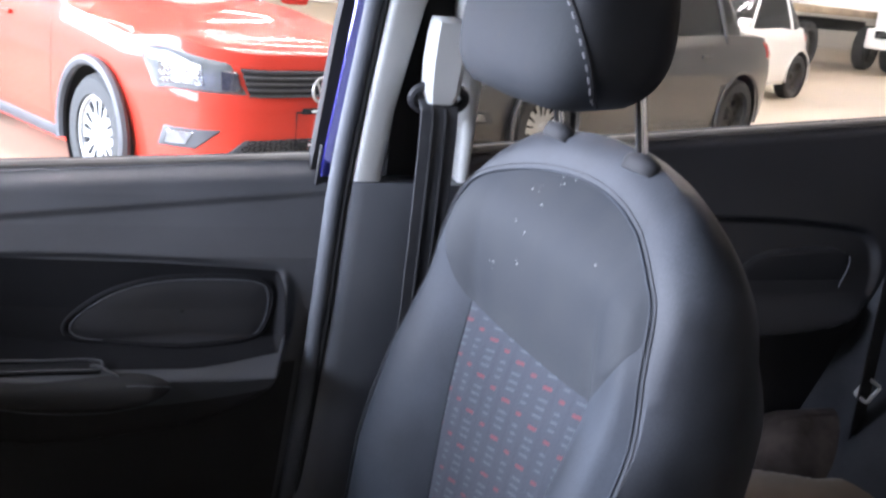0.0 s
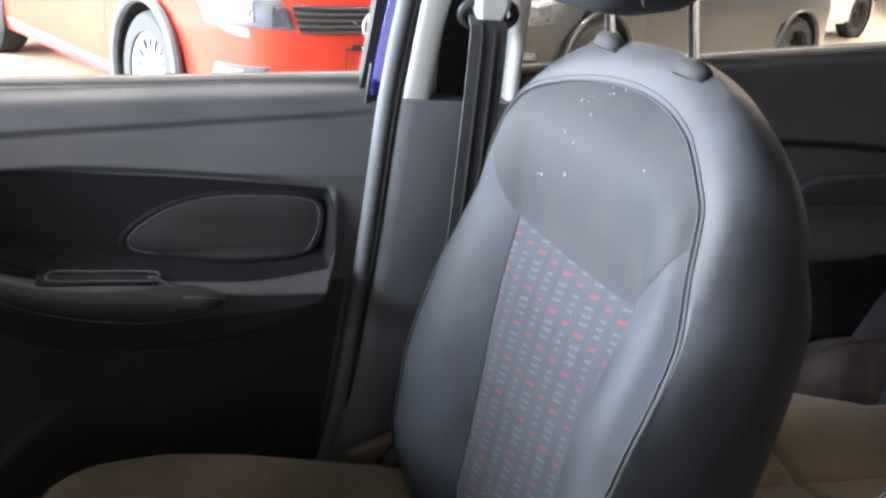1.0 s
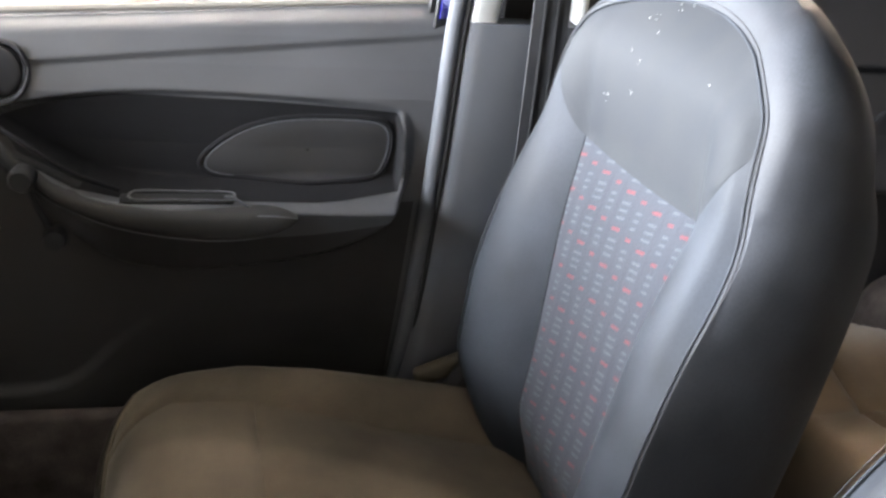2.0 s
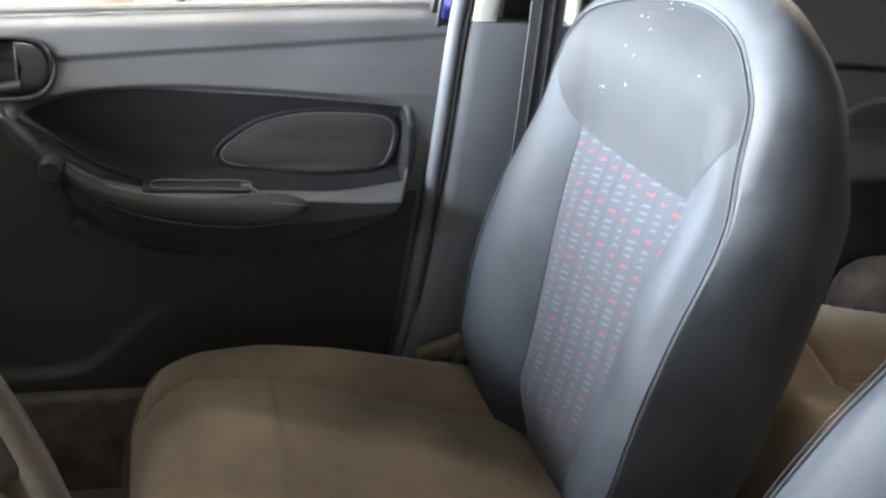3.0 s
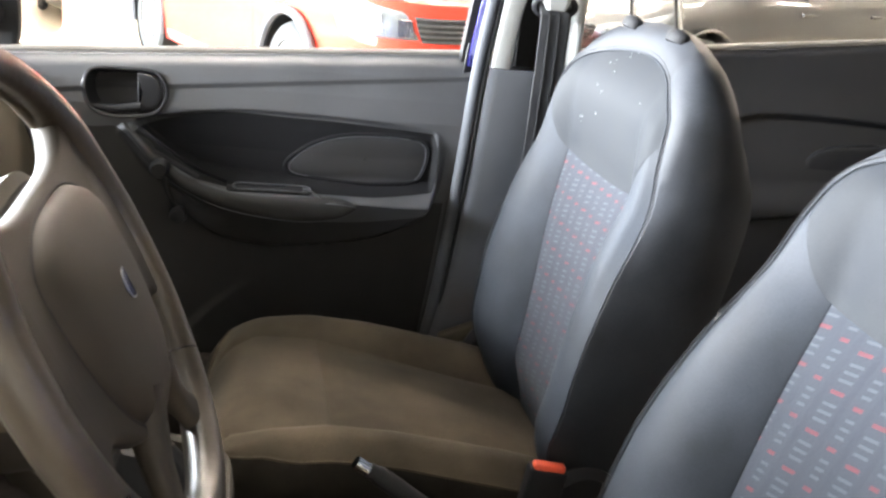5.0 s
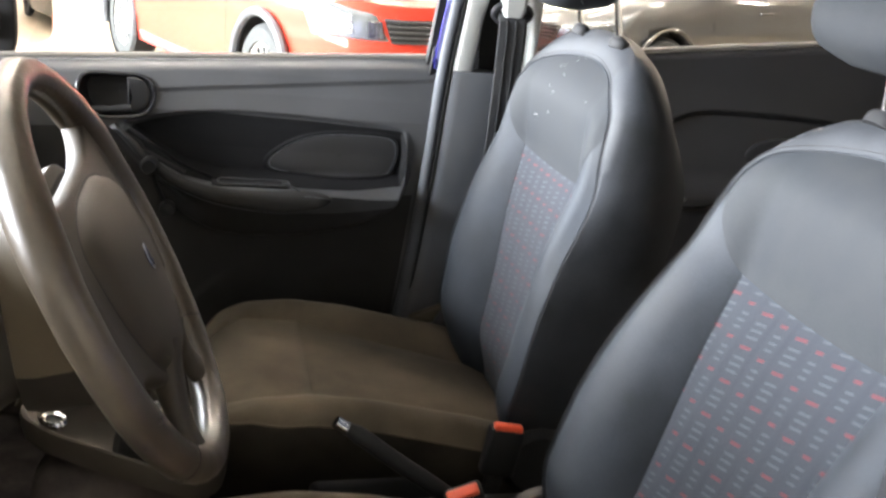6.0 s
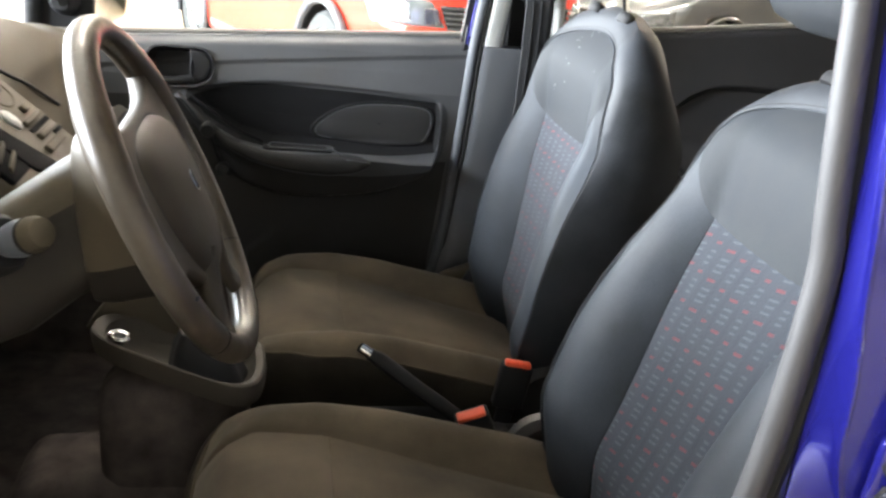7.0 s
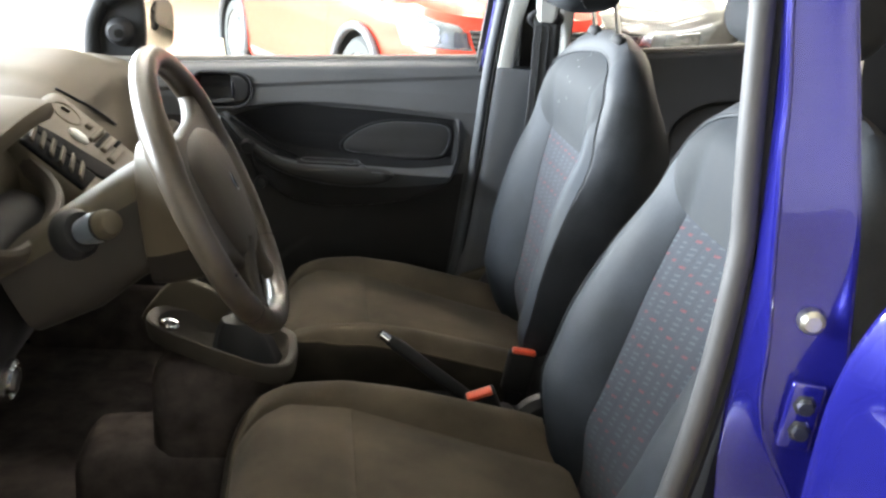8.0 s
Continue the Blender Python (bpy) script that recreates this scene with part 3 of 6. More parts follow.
    shape_part("head_cover", merged((v, f), loft(hr[:1].repeat(2, 0) + np.array([[[0, 0, 0]], [[0, 0, 0.004]]])), loft(hr[-1:].repeat(2, 0) + np.array([[[0, 0, -0.004]], [[0, 0, 0]]]))), HEAD_SIDE, seat, "black side and back of the head restraint", place=head)
    for j in (20, 36):
        e = hr[1:-1, j]
        out = e * np.array([1.0, 1.006, 1.0])
        shape_part("head_seam", tube(out, 0.0016, 6), BLACK, seat, place=head)
        for i in range(0, 16):
            a, b2 = out[i], out[i + 1]
            shape_part("stitch", tube([a * 0.75 + b2 * 0.25 + np.array([-0.004, 0, 0]), a * 0.25 + b2 * 0.75 + np.array([-0.004, 0, 0])], 0.0009, 5), THREAD, seat, place=head)
    for s in (-1, 1):
        post = [(0.011, s * 0.083 + 0.006, 0.628), (-0.004, s * 0.083 + 0.006, 0.660), (-0.032, s * 0.083 + 0.006, 0.72)]
        shape_part("post", tube(spline(post, 6), 0.0058, 14), CHROME, seat, "chrome head restraint post", place=place)
        dome = [(0, -0.014), (1.0, -0.014), (1.05, -0.004), (1.0, 0.002), (0.85, 0.006), (0.5, 0.009), (0.34, 0.011), (0.0, 0.011)]
        shape_part("sleeve", moved(lathe(dome, 28, "z"), pose(0.012, s * 0.083 + 0.006, 0.628) @ pose(0, 0, 0, 0, 10, 0) @ Matrix.Diagonal((0.014, 0.024, 0.85, 1))), BLACK, seat, "black plastic post sleeve", place=place)
    return seat, place


passenger_seat, seat_place = front_seat("passenger_seat", "dark grey leatherette front seat with ticked insert", 0.342, 0.0, True)
front_seat("driver_seat", "reclined dark grey front seat beside the open doorway", -0.348, 11.3, False, 0.026, 0.03)

# white specks on the passenger shoulder panel
rng = random.Random(7)
speck_rows = []
for b0, s0, count, spread in ((0.033, 0.585, 7, 0.022), (0.057, 0.563, 4, 0.010), (0.033, 0.549, 3, 0.006), (0.057, 0.521, 3, 0.007), (0.027, 0.513, 2, 0.008), (0.095, 0.460, 4, 0.012), (0.035, 0.478, 2, 0.006), (-0.110, 0.525, 1, 0.0)):
    for k in range(count):
        big = rng.uniform(0.0004, 0.0010) if k else 0.0013
        speck_rows.append((b0 + rng.uniform(-spread, spread), s0 + rng.uniform(-spread, spread) * 0.5, big))
shapes = []
for b, s, r in speck_rows:
    n = float(back_depth(b, s)) + 0.0025
    shapes.append(moved(lathe([(0, -0.0004), (r, -0.0002), (r * 0.6, 0.0006), (0, 0.0007)], 8, "x"), pose(-n, b, s) @ Matrix.Diagonal((-1, 1, rng.uniform(0.7, 1.8), 1))))
specks = shape_part("dust_specks", merged(*shapes), DUST, passenger_seat, "white specks", place=seat_place)
tagged(specks, kind="stuff")

# ---- passenger front door ----
handle_line = spline(np.array([(-0.838, 0.955), (-0.835, 0.985), (-0.815, 0.999), (-0.76, 1.000), (-0.715, 0.998), (-0.695, 0.985), (-0.688, 0.962), (-0.694, 0.938), (-0.715, 0.920), (-0.76, 0.914), (-0.80, 0.915), (-0.826, 0.928)]) * 0.95 + np.array([-0.0385, 0.042]), 5, True)
POD = spline([(-0.778, 0.888), (-0.70, 0.915), (-0.575, 0.934), (-0.45, 0.934), (-0.30, 0.927), (-0.20, 0.918), (-0.173, 0.895), (-0.170, 0.85), (-0.182, 0.79), (-0.215, 0.745), (-0.33, 0.703), (-0.48, 0.683), (-0.60, 0.70), (-0.70, 0.775), (-0.76, 0.86)], 8, True)
SHELF = np.array([(-0.80, 0.92), (-0.756, 0.897), (-0.693, 0.846), (-0.632, 0.812), (-0.56, 0.797), (-0.45, 0.796), (-0.34, 0.790), (-0.26, 0.786), (-0.2, 0.786)])
crease = lambda x: 0.967 + (x + 0.639) * 0.089


def door_face(x, z):
    base = np.interp(z, [0.28, 0.45, 0.60, 0.75, 0.85, 0.93, 0.97, 1.01, 1.03, 1.05, 1.07], [0.730, 0.715, 0.700, 0.695, 0.698, 0.704, 0.718, 0.736, 0.748, 0.762, 0.776])
    belt = 1.056 + (x + 0.12) * 0.0635
    base = base - 0.006 * smooth(-0.003, 0.010, z - crease(x)) + 0.020 * smooth(-0.022, 0.0, z - belt) ** 2
    d = inside(POD, x, z)
    shelf = np.interp(x, SHELF[:, 0], SHELF[:, 1])
    back = np.interp(z, [0.79, 0.82, 0.86, 0.90, 0.935], [0.704, 0.730, 0.728, 0.719, 0.706])
    right = np.interp(z, [0.79, 0.81, 0.86, 0.90, 0.935], [0.680, 0.692, 0.702, 0.706, 0.712])
    back = back + (right - back) * smooth(-0.74, -0.38, x)
    ridge = np.interp(z, [0.79, 0.82, 0.86, 0.935], [0.630, 0.660, 0.682, 0.694])
    back = back + (ridge - back) * smooth(-0.198, -0.180, x)
    fore = np.interp(x, [-0.80, -0.74, -0.66, -0.5, -0.2], [0.700, 0.672, 0.628, 0.607, 0.618])
    dz = z - shelf
    lower = fore + 0.35 * np.clip(-dz, 0, 1) + 3.0 * np.clip(-dz - 0.06, 0, 1) ** 2
    lower = lower + (base - lower) * smooth(0.030, 0.060, -dz) * smooth(-0.58, -0.68, x)
    y = np.where(dz < 0, lower, fore + (back - fore) * smooth(0.0, np.interp(x, [-0.45, -0.32], [0.019, 0.036]), dz) ** 0.8)
    mask = smooth(0.003, -0.008 - 0.010 * smooth(-0.32, -0.20, x), d)
    y = base + (np.minimum(y, 0.80) - base) * mask
    pocket = spline([(-1.10, 0.50), (-0.90, 0.475), (-0.70, 0.475), (-0.60, 0.555), (-0.52, 0.605), (-0.40, 0.62), (-0.22, 0.60), (-0.2, 0.30), (-1.1, 0.30)], 6, True)
    y = y - 0.014 * smooth(0.004, -0.014, inside(pocket, x, z)) * smooth(-0.50, -0.66, x)
    return y + 0.034 * smooth(0.0, -0.012, inside(handle_line, x, z))


NX, NZ = 500, 480
gx = np.linspace(-1.12, -0.111, NX)
gu = np.linspace(0, 1, NZ)
X = np.repeat(gx[None, :], NZ, 0)
top = 1.056 + (gx + 0.12) * 0.0635
Z = 0.30 + (top[None, :] - 0.30) * gu[:, None]
edge_lean = np.interp(Z, [0.3, 0.5, 0.78, 1.07], [-0.070, -0.052, -0.026, -0.012])
X = X + edge_lean * smooth(-0.5, -0.111, X)
Y = door_face(X, Z)
passenger_door = thing("passenger_door", "closed blue car door with charcoal moulded inner panel", "car door")
skin = grid(np.stack([X, Y, Z], -1))
side = []
border = [(0, j) for j in range(NX)] + [(i, NX - 1) for i in range(NZ)] + [(NZ - 1, j) for j in range(NX - 1, -1, -1)] + [(i, 0) for i in range(NZ - 1, -1, -1)]
b0 = np.array([(X[i, j], Y[i, j], Z[i, j]) for i, j in border])
b1 = b0.copy()
b1[:, 1] = 0.80
shape_part("inner_panel", merged(skin, grid([b0, b1])), DOOR_PLASTIC, passenger_door, "charcoal grained plastic panel", angle=85)
# Black overlay on the scoop: its shade is put into the colour.
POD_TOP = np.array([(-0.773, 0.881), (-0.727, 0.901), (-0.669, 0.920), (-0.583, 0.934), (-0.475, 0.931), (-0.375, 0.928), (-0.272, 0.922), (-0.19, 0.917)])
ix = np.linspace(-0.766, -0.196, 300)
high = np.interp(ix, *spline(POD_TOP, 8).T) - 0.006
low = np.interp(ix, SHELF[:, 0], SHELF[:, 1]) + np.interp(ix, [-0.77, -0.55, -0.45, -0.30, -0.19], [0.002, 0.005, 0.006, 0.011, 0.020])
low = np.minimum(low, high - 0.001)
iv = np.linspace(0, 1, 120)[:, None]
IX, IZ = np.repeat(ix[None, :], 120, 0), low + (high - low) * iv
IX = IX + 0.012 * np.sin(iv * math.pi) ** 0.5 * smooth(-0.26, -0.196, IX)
shape_part("scoop_shade_overlay", grid(np.stack([IX, door_face(IX, IZ) - 0.002, IZ], -1)), DOOR_SHADE_BLACK, passenger_door, "scoop round the speaker, overlaid in black for its shade", angle=85)
# Darker overlay over the lower door, shade put into its colour.
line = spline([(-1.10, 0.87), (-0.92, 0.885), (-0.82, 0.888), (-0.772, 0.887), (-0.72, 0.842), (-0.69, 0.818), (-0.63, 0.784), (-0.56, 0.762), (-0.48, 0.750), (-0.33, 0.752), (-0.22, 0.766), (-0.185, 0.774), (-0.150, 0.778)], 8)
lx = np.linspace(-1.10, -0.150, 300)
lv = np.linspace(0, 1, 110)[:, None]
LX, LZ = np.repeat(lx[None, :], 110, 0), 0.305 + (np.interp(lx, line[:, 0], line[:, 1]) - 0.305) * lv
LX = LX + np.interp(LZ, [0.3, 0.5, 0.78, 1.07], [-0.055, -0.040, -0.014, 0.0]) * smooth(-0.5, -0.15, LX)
shape_part("lower_shade_overlay", grid(np.stack([LX, door_face(LX, LZ) - 0.002, LZ], -1)), DULL_SHADE_PLASTIC, passenger_door, "lower door panel, overlaid darker for its shade", angle=85)
shape_part("outer_skin", rounded_box((1.02, 0.04, 0.66), 0.015, at=(-0.632, 0.825, 0.615)), BLUE, passenger_door, "blue painted outer skin")
strip = [(x, 0.783, 1.060 + (x + 0.12) * 0.0635) for x in (-1.12, -0.6, -0.14)]
shape_part("belt_seal", tube(strip, 0.006, 8), SILL_TRIM, passenger_door, "beige strip along the window sill")
shape_part("outer_belt_seal", tube([(x, 0.80, z - 0.004) for x, y, z in strip], 0.008, 8), BLACK, passenger_door)
shape_part("window_glass", plate([(-0.955, 1.0), (-0.15, 1.045), (-0.12, 1.24), (-0.10, 1.44), (-0.75, 1.44)], 0.790, 0.793, 0.0005), GLASS, passenger_door).visible_shadow = False
frame_path = [(-0.136, 0.775, 1.03), (-0.128, 0.770, 1.10), (-0.114, 0.755, 1.24), (-0.090, 0.725, 1.42)]
shape_part("window_frame", ribbon(frame_path, (1, 0, 0), 0.026, 0.03), BLACK, passenger_door, "black window frame")
speaker = 0.97 * spline([(-0.471, 0.835), (-0.452, 0.858), (-0.41, 0.884), (-0.353, 0.899), (-0.28, 0.902), (-0.225, 0.899), (-0.205, 0.889), (-0.200, 0.868), (-0.208, 0.838), (-0.228, 0.818), (-0.30, 0.813), (-0.40, 0.815), (-0.458, 0.820)], 6, True) + 0.03 * np.array([-0.335, 0.858])


def on_face(outline, lift):
    o = np.asarray(outline, float)
    return np.column_stack([o[:, 0], door_face(o[:, 0], o[:, 1]) - lift, o[:, 1]])


def cover(outline, lift, rings=10, crown=0.004):
    """A cover that follows the door's face inside an outline."""
    o = np.asarray(outline, float)
    c = o.mean(0)
    rows = []
    for k in np.linspace(1, 0.02, rings):
        q = c + (o - c) * k
        p = on_face(q, lift + crown * (1 - k ** 6))
        rows.append(p)
    rows.insert(0, on_face(o, -0.004))
    return grid(rows, wrap=True, flip=True)


shape_part("speaker_cover", cover(speaker, 0.0050), PLASTIC, passenger_door, "oval speaker cover")
out = speaker.mean(0) + (speaker - speaker.mean(0)) * 1.035
# Lighter line round the cover: an edge highlight put in as colour.
shape_part("speaker_highlight", tube(on_face(speaker.mean(0) + (speaker - speaker.mean(0)) * 0.985, 0.0060), 0.0010, 5, True), RUBBER, passenger_door)
shape_part("speaker_groove", tube(on_face(out, 0.0025), 0.0046, 8, True), DOOR_SHADE_BLACK, passenger_door)
fore = lambda x: np.interp(x, [-0.80, -0.74, -0.66, -0.5, -0.2], [0.700, 0.672, 0.628, 0.607, 0.600])
rings = []
for x, zt, zb in spline([(-0.764, 0.900, 0.894), (-0.72, 0.874, 0.846), (-0.693, 0.850, 0.822), (-0.632, 0.815, 0.788), (-0.56, 0.799, 0.765), (-0.45, 0.798, 0.754), (-0.385, 0.799, 0.760), (-0.352, 0.794, 0.772), (-0.339, 0.787, 0.782)], 6):
    h, m = (zt - zb) / 2, (zt + zb) / 2
    deep = 0.016 * min(1, h / 0.015)
    rings.append([(x, fore(x) + 0.010 - (deep + 0.008) * math.copysign(abs(math.cos(t)) ** 0.6, math.cos(t)), m + h * math.copysign(abs(math.sin(t)) ** 0.75, math.sin(t))) for t in np.linspace(0, 2 * math.pi, 24, endpoint=False)])
shape_part("armrest", loft(rings), DULL_SHADE_PLASTIC, passenger_door, "dark padded armrest", angle=60)
rim_line = [r[int(24 * 0.14)] for r in rings]
low_line = [r[int(24 * 0.84)] for r in rings]
shape_part("armrest_seam", tube([(x, y - 0.001, z) for x, y, z in low_line[8:]] + [(x, y - 0.001, z) for x, y, z in rim_line[:34:-1]], 0.0011, 5), RUBBER, passenger_door)
# Thin black plates stand for the shade in the cup and tray hollows.
shape_part("pull_cup", rounded_box((0.150, 0.024, 0.004), 0.0015, 2, at=(-0.500, 0.634, 0.8035), turn=(10, 0, 0)), BLACK, passenger_door, "pull cup, a flat black plate for its shaded hollow")
shape_part("tray", rounded_box((0.120, 0.016, 0.004), 0.0015, 2, at=(-0.655, 0.652, 0.8305), turn=(10, 29, 0)), BLACK, passenger_door, "storage tray, a flat black plate for its shaded hollow")
cup = [(-0.556, 0.626, 0.806), (-0.49, 0.624, 0.806), (-0.432, 0.623, 0.8055), (-0.424, 0.630, 0.8065), (-0.432, 0.646, 0.8095), (-0.50, 0.647, 0.810), (-0.556, 0.648, 0.810)]
shape_part("cup_rim", tube(spline(cup, 5, True), 0.0017, 6, True), DOOR_PLASTIC, passenger_door)
shape_part("cup_lip", tube(spline([(-0.437, 0.628, 0.8095), (-0.424, 0.624, 0.8085), (-0.403, 0.614, 0.799)], 5), [0.0025] * 5 + [0.0018] * 6, 8), DOOR_PLASTIC, passenger_door)
shape_part("tray_edge", tube(spline([(-0.735, 0.672, 0.896), (-0.689, 0.648, 0.873), (-0.633, 0.640, 0.837), (-0.575, 0.640, 0.813)], 6), 0.0035, 8), DOOR_SHADE_BLACK, passenger_door)
hx = handle_line
hm = hx.mean(0)
shape_part("handle_bezel", tube(on_face(hm + (hx - hm) * 1.02, 0.002), 0.0036, 8, True), GLOSS_BLACK, passenger_door, "rounded black handle surround")
# Black lining puts the shade inside the bowl into its colour.
shape_part("handle_bowl", cover(hm + (hx - hm) * 0.97, 0.001, 8, 0.0), BLACK, passenger_door)
lever_y = 0.706
lever_line = hm + (hx - hm) * 0.90
lever_line = np.column_stack([np.maximum(lever_line[:, 0], -0.742), lever_line[:, 1]])
shape_part("handle_lever", merged(plate(lever_line, lever_y, lever_y + 0.012, 0.003), tube([(-0.822, lever_y + 0.004, 0.922), (-0.78, lever_y + 0.002, 0.921), (-0.735, lever_y + 0.002, 0.928)], [0.005, 0.0075, 0.009], 10)), PLASTIC, passenger_door, "dark release lever")
winder = thing("window_winder", "black window winder handle on the door panel", "window crank")
shape_part("boss", moved(lathe([(0, 0.03), (0.016, 0.03), (0.017, 0.008), (0.013, 0), (0, 0)], 24), pose(-0.690, 0.600, 0.838)), BLACK, winder)
shape_part("arm", tube([(-0.690, 0.622, 0.835), (-0.678, 0.632, 0.79), (-0.664, 0.640, 0.752)], 0.007, 8, flat=0.6), BLACK, winder)
shape_part("knob", moved(lathe([(0, 0.03), (0.013, 0.03), (0.016, 0.012), (0.013, 0), (0, -0.002)], 20), pose(-0.660, 0.618, 0.748)), BLACK, winder, "round dark knob")

# ---- passenger rear door ----
rear_door = thing("rear_door", "closed rear car door with black moulded inner panel", "car door")
gx = np.linspace(0.085, 1.02, 280)
gu = np.linspace(0, 1, 230)
rtop = 1.078 + (gx - 0.093) * 0.106
X = np.repeat(gx[None, :], 230, 0)
Z = 0.30 + (rtop[None, :] - 0.30) * gu[:, None]
pod = spline([(0.45, 0.975), (0.60, 0.985), (0.80, 0.975), (0.87, 0.955), (0.885, 0.90), (0.86, 0.83), (0.78, 0.80), (0.60, 0.785), (0.40, 0.775), (0.36, 0.90)], 6, True)
Y = 0.757 - 0.03 * smooth(1.05, 0.85, Z) + 0.02 * smooth(0.006, -0.010, inside(pod, X, Z)) * smooth(0.80, 0.97, Z) - 0.045 * smooth(0.006, -0.014, inside(pod, X, Z)) * smooth(0.86, 0.80, Z)
Y = Y + 0.02 * smooth(-0.02, 0.0, Z - rtop[None, :]) ** 2
shape_part("inner_panel", grid(np.stack([X, Y, Z], -1)), PLASTIC, rear_door, "black grained plastic panel", angle=50)
shape_part("outer_skin", rounded_box((0.94, 0.04, 0.80), 0.015, at=(0.56, 0.825, 0.665)), BLUE, rear_door)
shape_part("belt_seal", tube([(0.085, 0.770, 1.080), (0.55, 0.770, 1.130), (1.02, 0.770, 1.179)], 0.006, 8), SILL_TRIM, rear_door, "beige strip along the window sill")
shape_part("outer_belt_seal", tube([(0.085, 0.80, 1.074), (0.55, 0.80, 1.124), (1.02, 0.80, 1.173)], 0.008, 8), BLACK, rear_door)
shape_part("window_glass", plate([(0.09, 1.07), (1.02, 1.16), (0.92, 1.38), (0.75, 1.44), (0.09, 1.44)], 0.790, 0.793, 0.0005), GLASS, rear_door).visible_shadow = False
shape_part("window_frame", ribbon([(0.073, 0.775, 1.06), (0.075, 0.765, 1.16), (0.078, 0.745, 1.30), (0.08, 0.72, 1.44)], (1, 0, 0), 0.018, 0.03), BLACK, rear_door, "black window frame")
arc = spline([(0.60, 0.895), (0.64, 0.925), (0.72, 0.935), (0.80, 0.935), (0.822, 0.915), (0.812, 0.875), (0.795, 0.852), (0.70, 0.845), (0.62, 0.850)], 6, True)
shape_part("speaker_cover", plate(arc, 0.738, 0.76, 0.004), PLASTIC, rear_door, "oval speaker cover")
shape_part("speaker_edge", tube(np.column_stack([arc[22:36, 0], np.full(14, 0.736), arc[22:36, 1]]), 0.0018, 6), RUBBER, rear_door)
shape_part("lock_pin", moved(lathe([(0, -0.004), (0.006, -0.004), (0.006, 0.006), (0, 0.006)], 14), pose(0.432, 0.662, 0.805)), CHROME, rear_door, "small bright stud")

# ---- passenger B-pillar ----
pillar = thing("b_pillar", "door pillar with light grey upper and black lower trim", "car pillar")


def strip_loft(levels, soft=0.010):
    """A trim strip from (z, x_left, x_right, y) levels, with rounded edges and depth."""
    rings = []
    for z, xa, xb, y in levels:
        r = min(0.010, (xb - xa) * 0.3)
        q = min(soft, (xb - xa) * 0.5)
        arc = [(xa + q * (1 - math.sin(k)), y + q * 0.8 * (1 - math.cos(k)), z) for k in np.linspace(math.pi / 2, 0, 7)]
        rings.append([(xa, y + 0.05, z)] + arc + [(xb - r, y, z), (xb - r * 0.3, y + r * 0.3, z), (xb, y + r, z), (xb, y + 0.05, z)])
    return loft(rings)


shape_part("lower_trim", strip_loft([(0.36, -0.218, 0.02, 0.66), (0.45, -0.184, 0.04, 0.665), (0.6, -0.155, 0.055, 0.668), (0.8, -0.134, 0.06, 0.668), (1.049, -0.115, 0.064, 0.668)], 0.030), PILLAR_PLASTIC, pillar, "black lower pillar trim")
shape_part("upper_trim", strip_loft([(1.050, -0.105, -0.064, 0.670), (1.15, -0.094, -0.054, 0.664), (1.29, -0.076, -0.028, 0.650), (1.44, -0.065, 0.03, 0.625)]), LIGHT_TRIM, pillar, "light grey upper pillar trim")
shape_part("upper_trim_rear", strip_loft([(1.050, 0.050, 0.066, 0.680), (1.15, 0.046, 0.066, 0.672), (1.29, 0.02, 0.068, 0.655), (1.44, 0.02, 0.07, 0.628)]), LIGHT_TRIM, pillar)
shape_part("belt_slot", rounded_box((0.095, 0.02, 0.30), 0.004, at=(0.0, 0.712, 1.17), turn=(8, 0, 0)), BLACK, pillar, "dark belt slot")
seal_path = [(-0.190, 0.690, 0.42), (-0.172, 0.688, 0.52), (-0.158, 0.685, 0.63), (-0.138, 0.682, 0.85), (-0.123, 0.682, 1.05), (-0.100, 0.672, 1.24), (-0.080, 0.655, 1.42)]
shape_part("door_seal", tube(spline(seal_path, 6), 0.0125, 12), RUBBER, pillar, "soft grey rubber door seal")
shape_part("seal_lip", tube(spline([(x + 0.013, y - 0.007, z) for x, y, z in seal_path], 6), 0.0040, 8), BLACK, pillar)
shape_part("painted_flange", ribbon(spline([(-0.122, 0.742, 1.040), (-0.120, 0.742, 1.07), (-0.104, 0.728, 1.20), (-0.079, 0.705, 1.42)], 5), (1, 0.25, 0), 0.028, 0.006), BLUE, pillar, "blue painted pillar flange")
shape_part("gap_filler", ribbon(spline([(-0.19, 0.755, 0.36), (-0.155, 0.752, 0.6), (-0.13, 0.750, 0.85), (-0.112, 0.748, 1.045), (-0.108, 0.750, 1.078)], 5), (1, 0.2, 0), 0.06, 0.006), BLACK, pillar, "black door gap filler")
shape_part("pillar_core", rounded_box((0.17, 0.04, 1.1), 0.004, at=(-0.005, 0.775, 0.90)), BLACK, pillar)

seat_belt = thing("seat_belt", "black front seat belt hanging from the pillar guide", "seat belt")
shape_part("webbing", ribbon(spline([(-0.004, 0.660, 1.178), (-0.005, 0.640, 1.165), (-0.003, 0.634, 1.14), (-0.002, 0.640, 1.02), (-0.003, 0.648, 0.85), (-0.010, 0.652, 0.70), (-0.03, 0.655, 0.50)], 5), (1, 0, 0), 0.052, 0.0025), material("black_webbing", (0.028, 0.029, 0.032), 0.55, vary=0.3, scale=30, grain=900, bump=0.5), seat_belt)
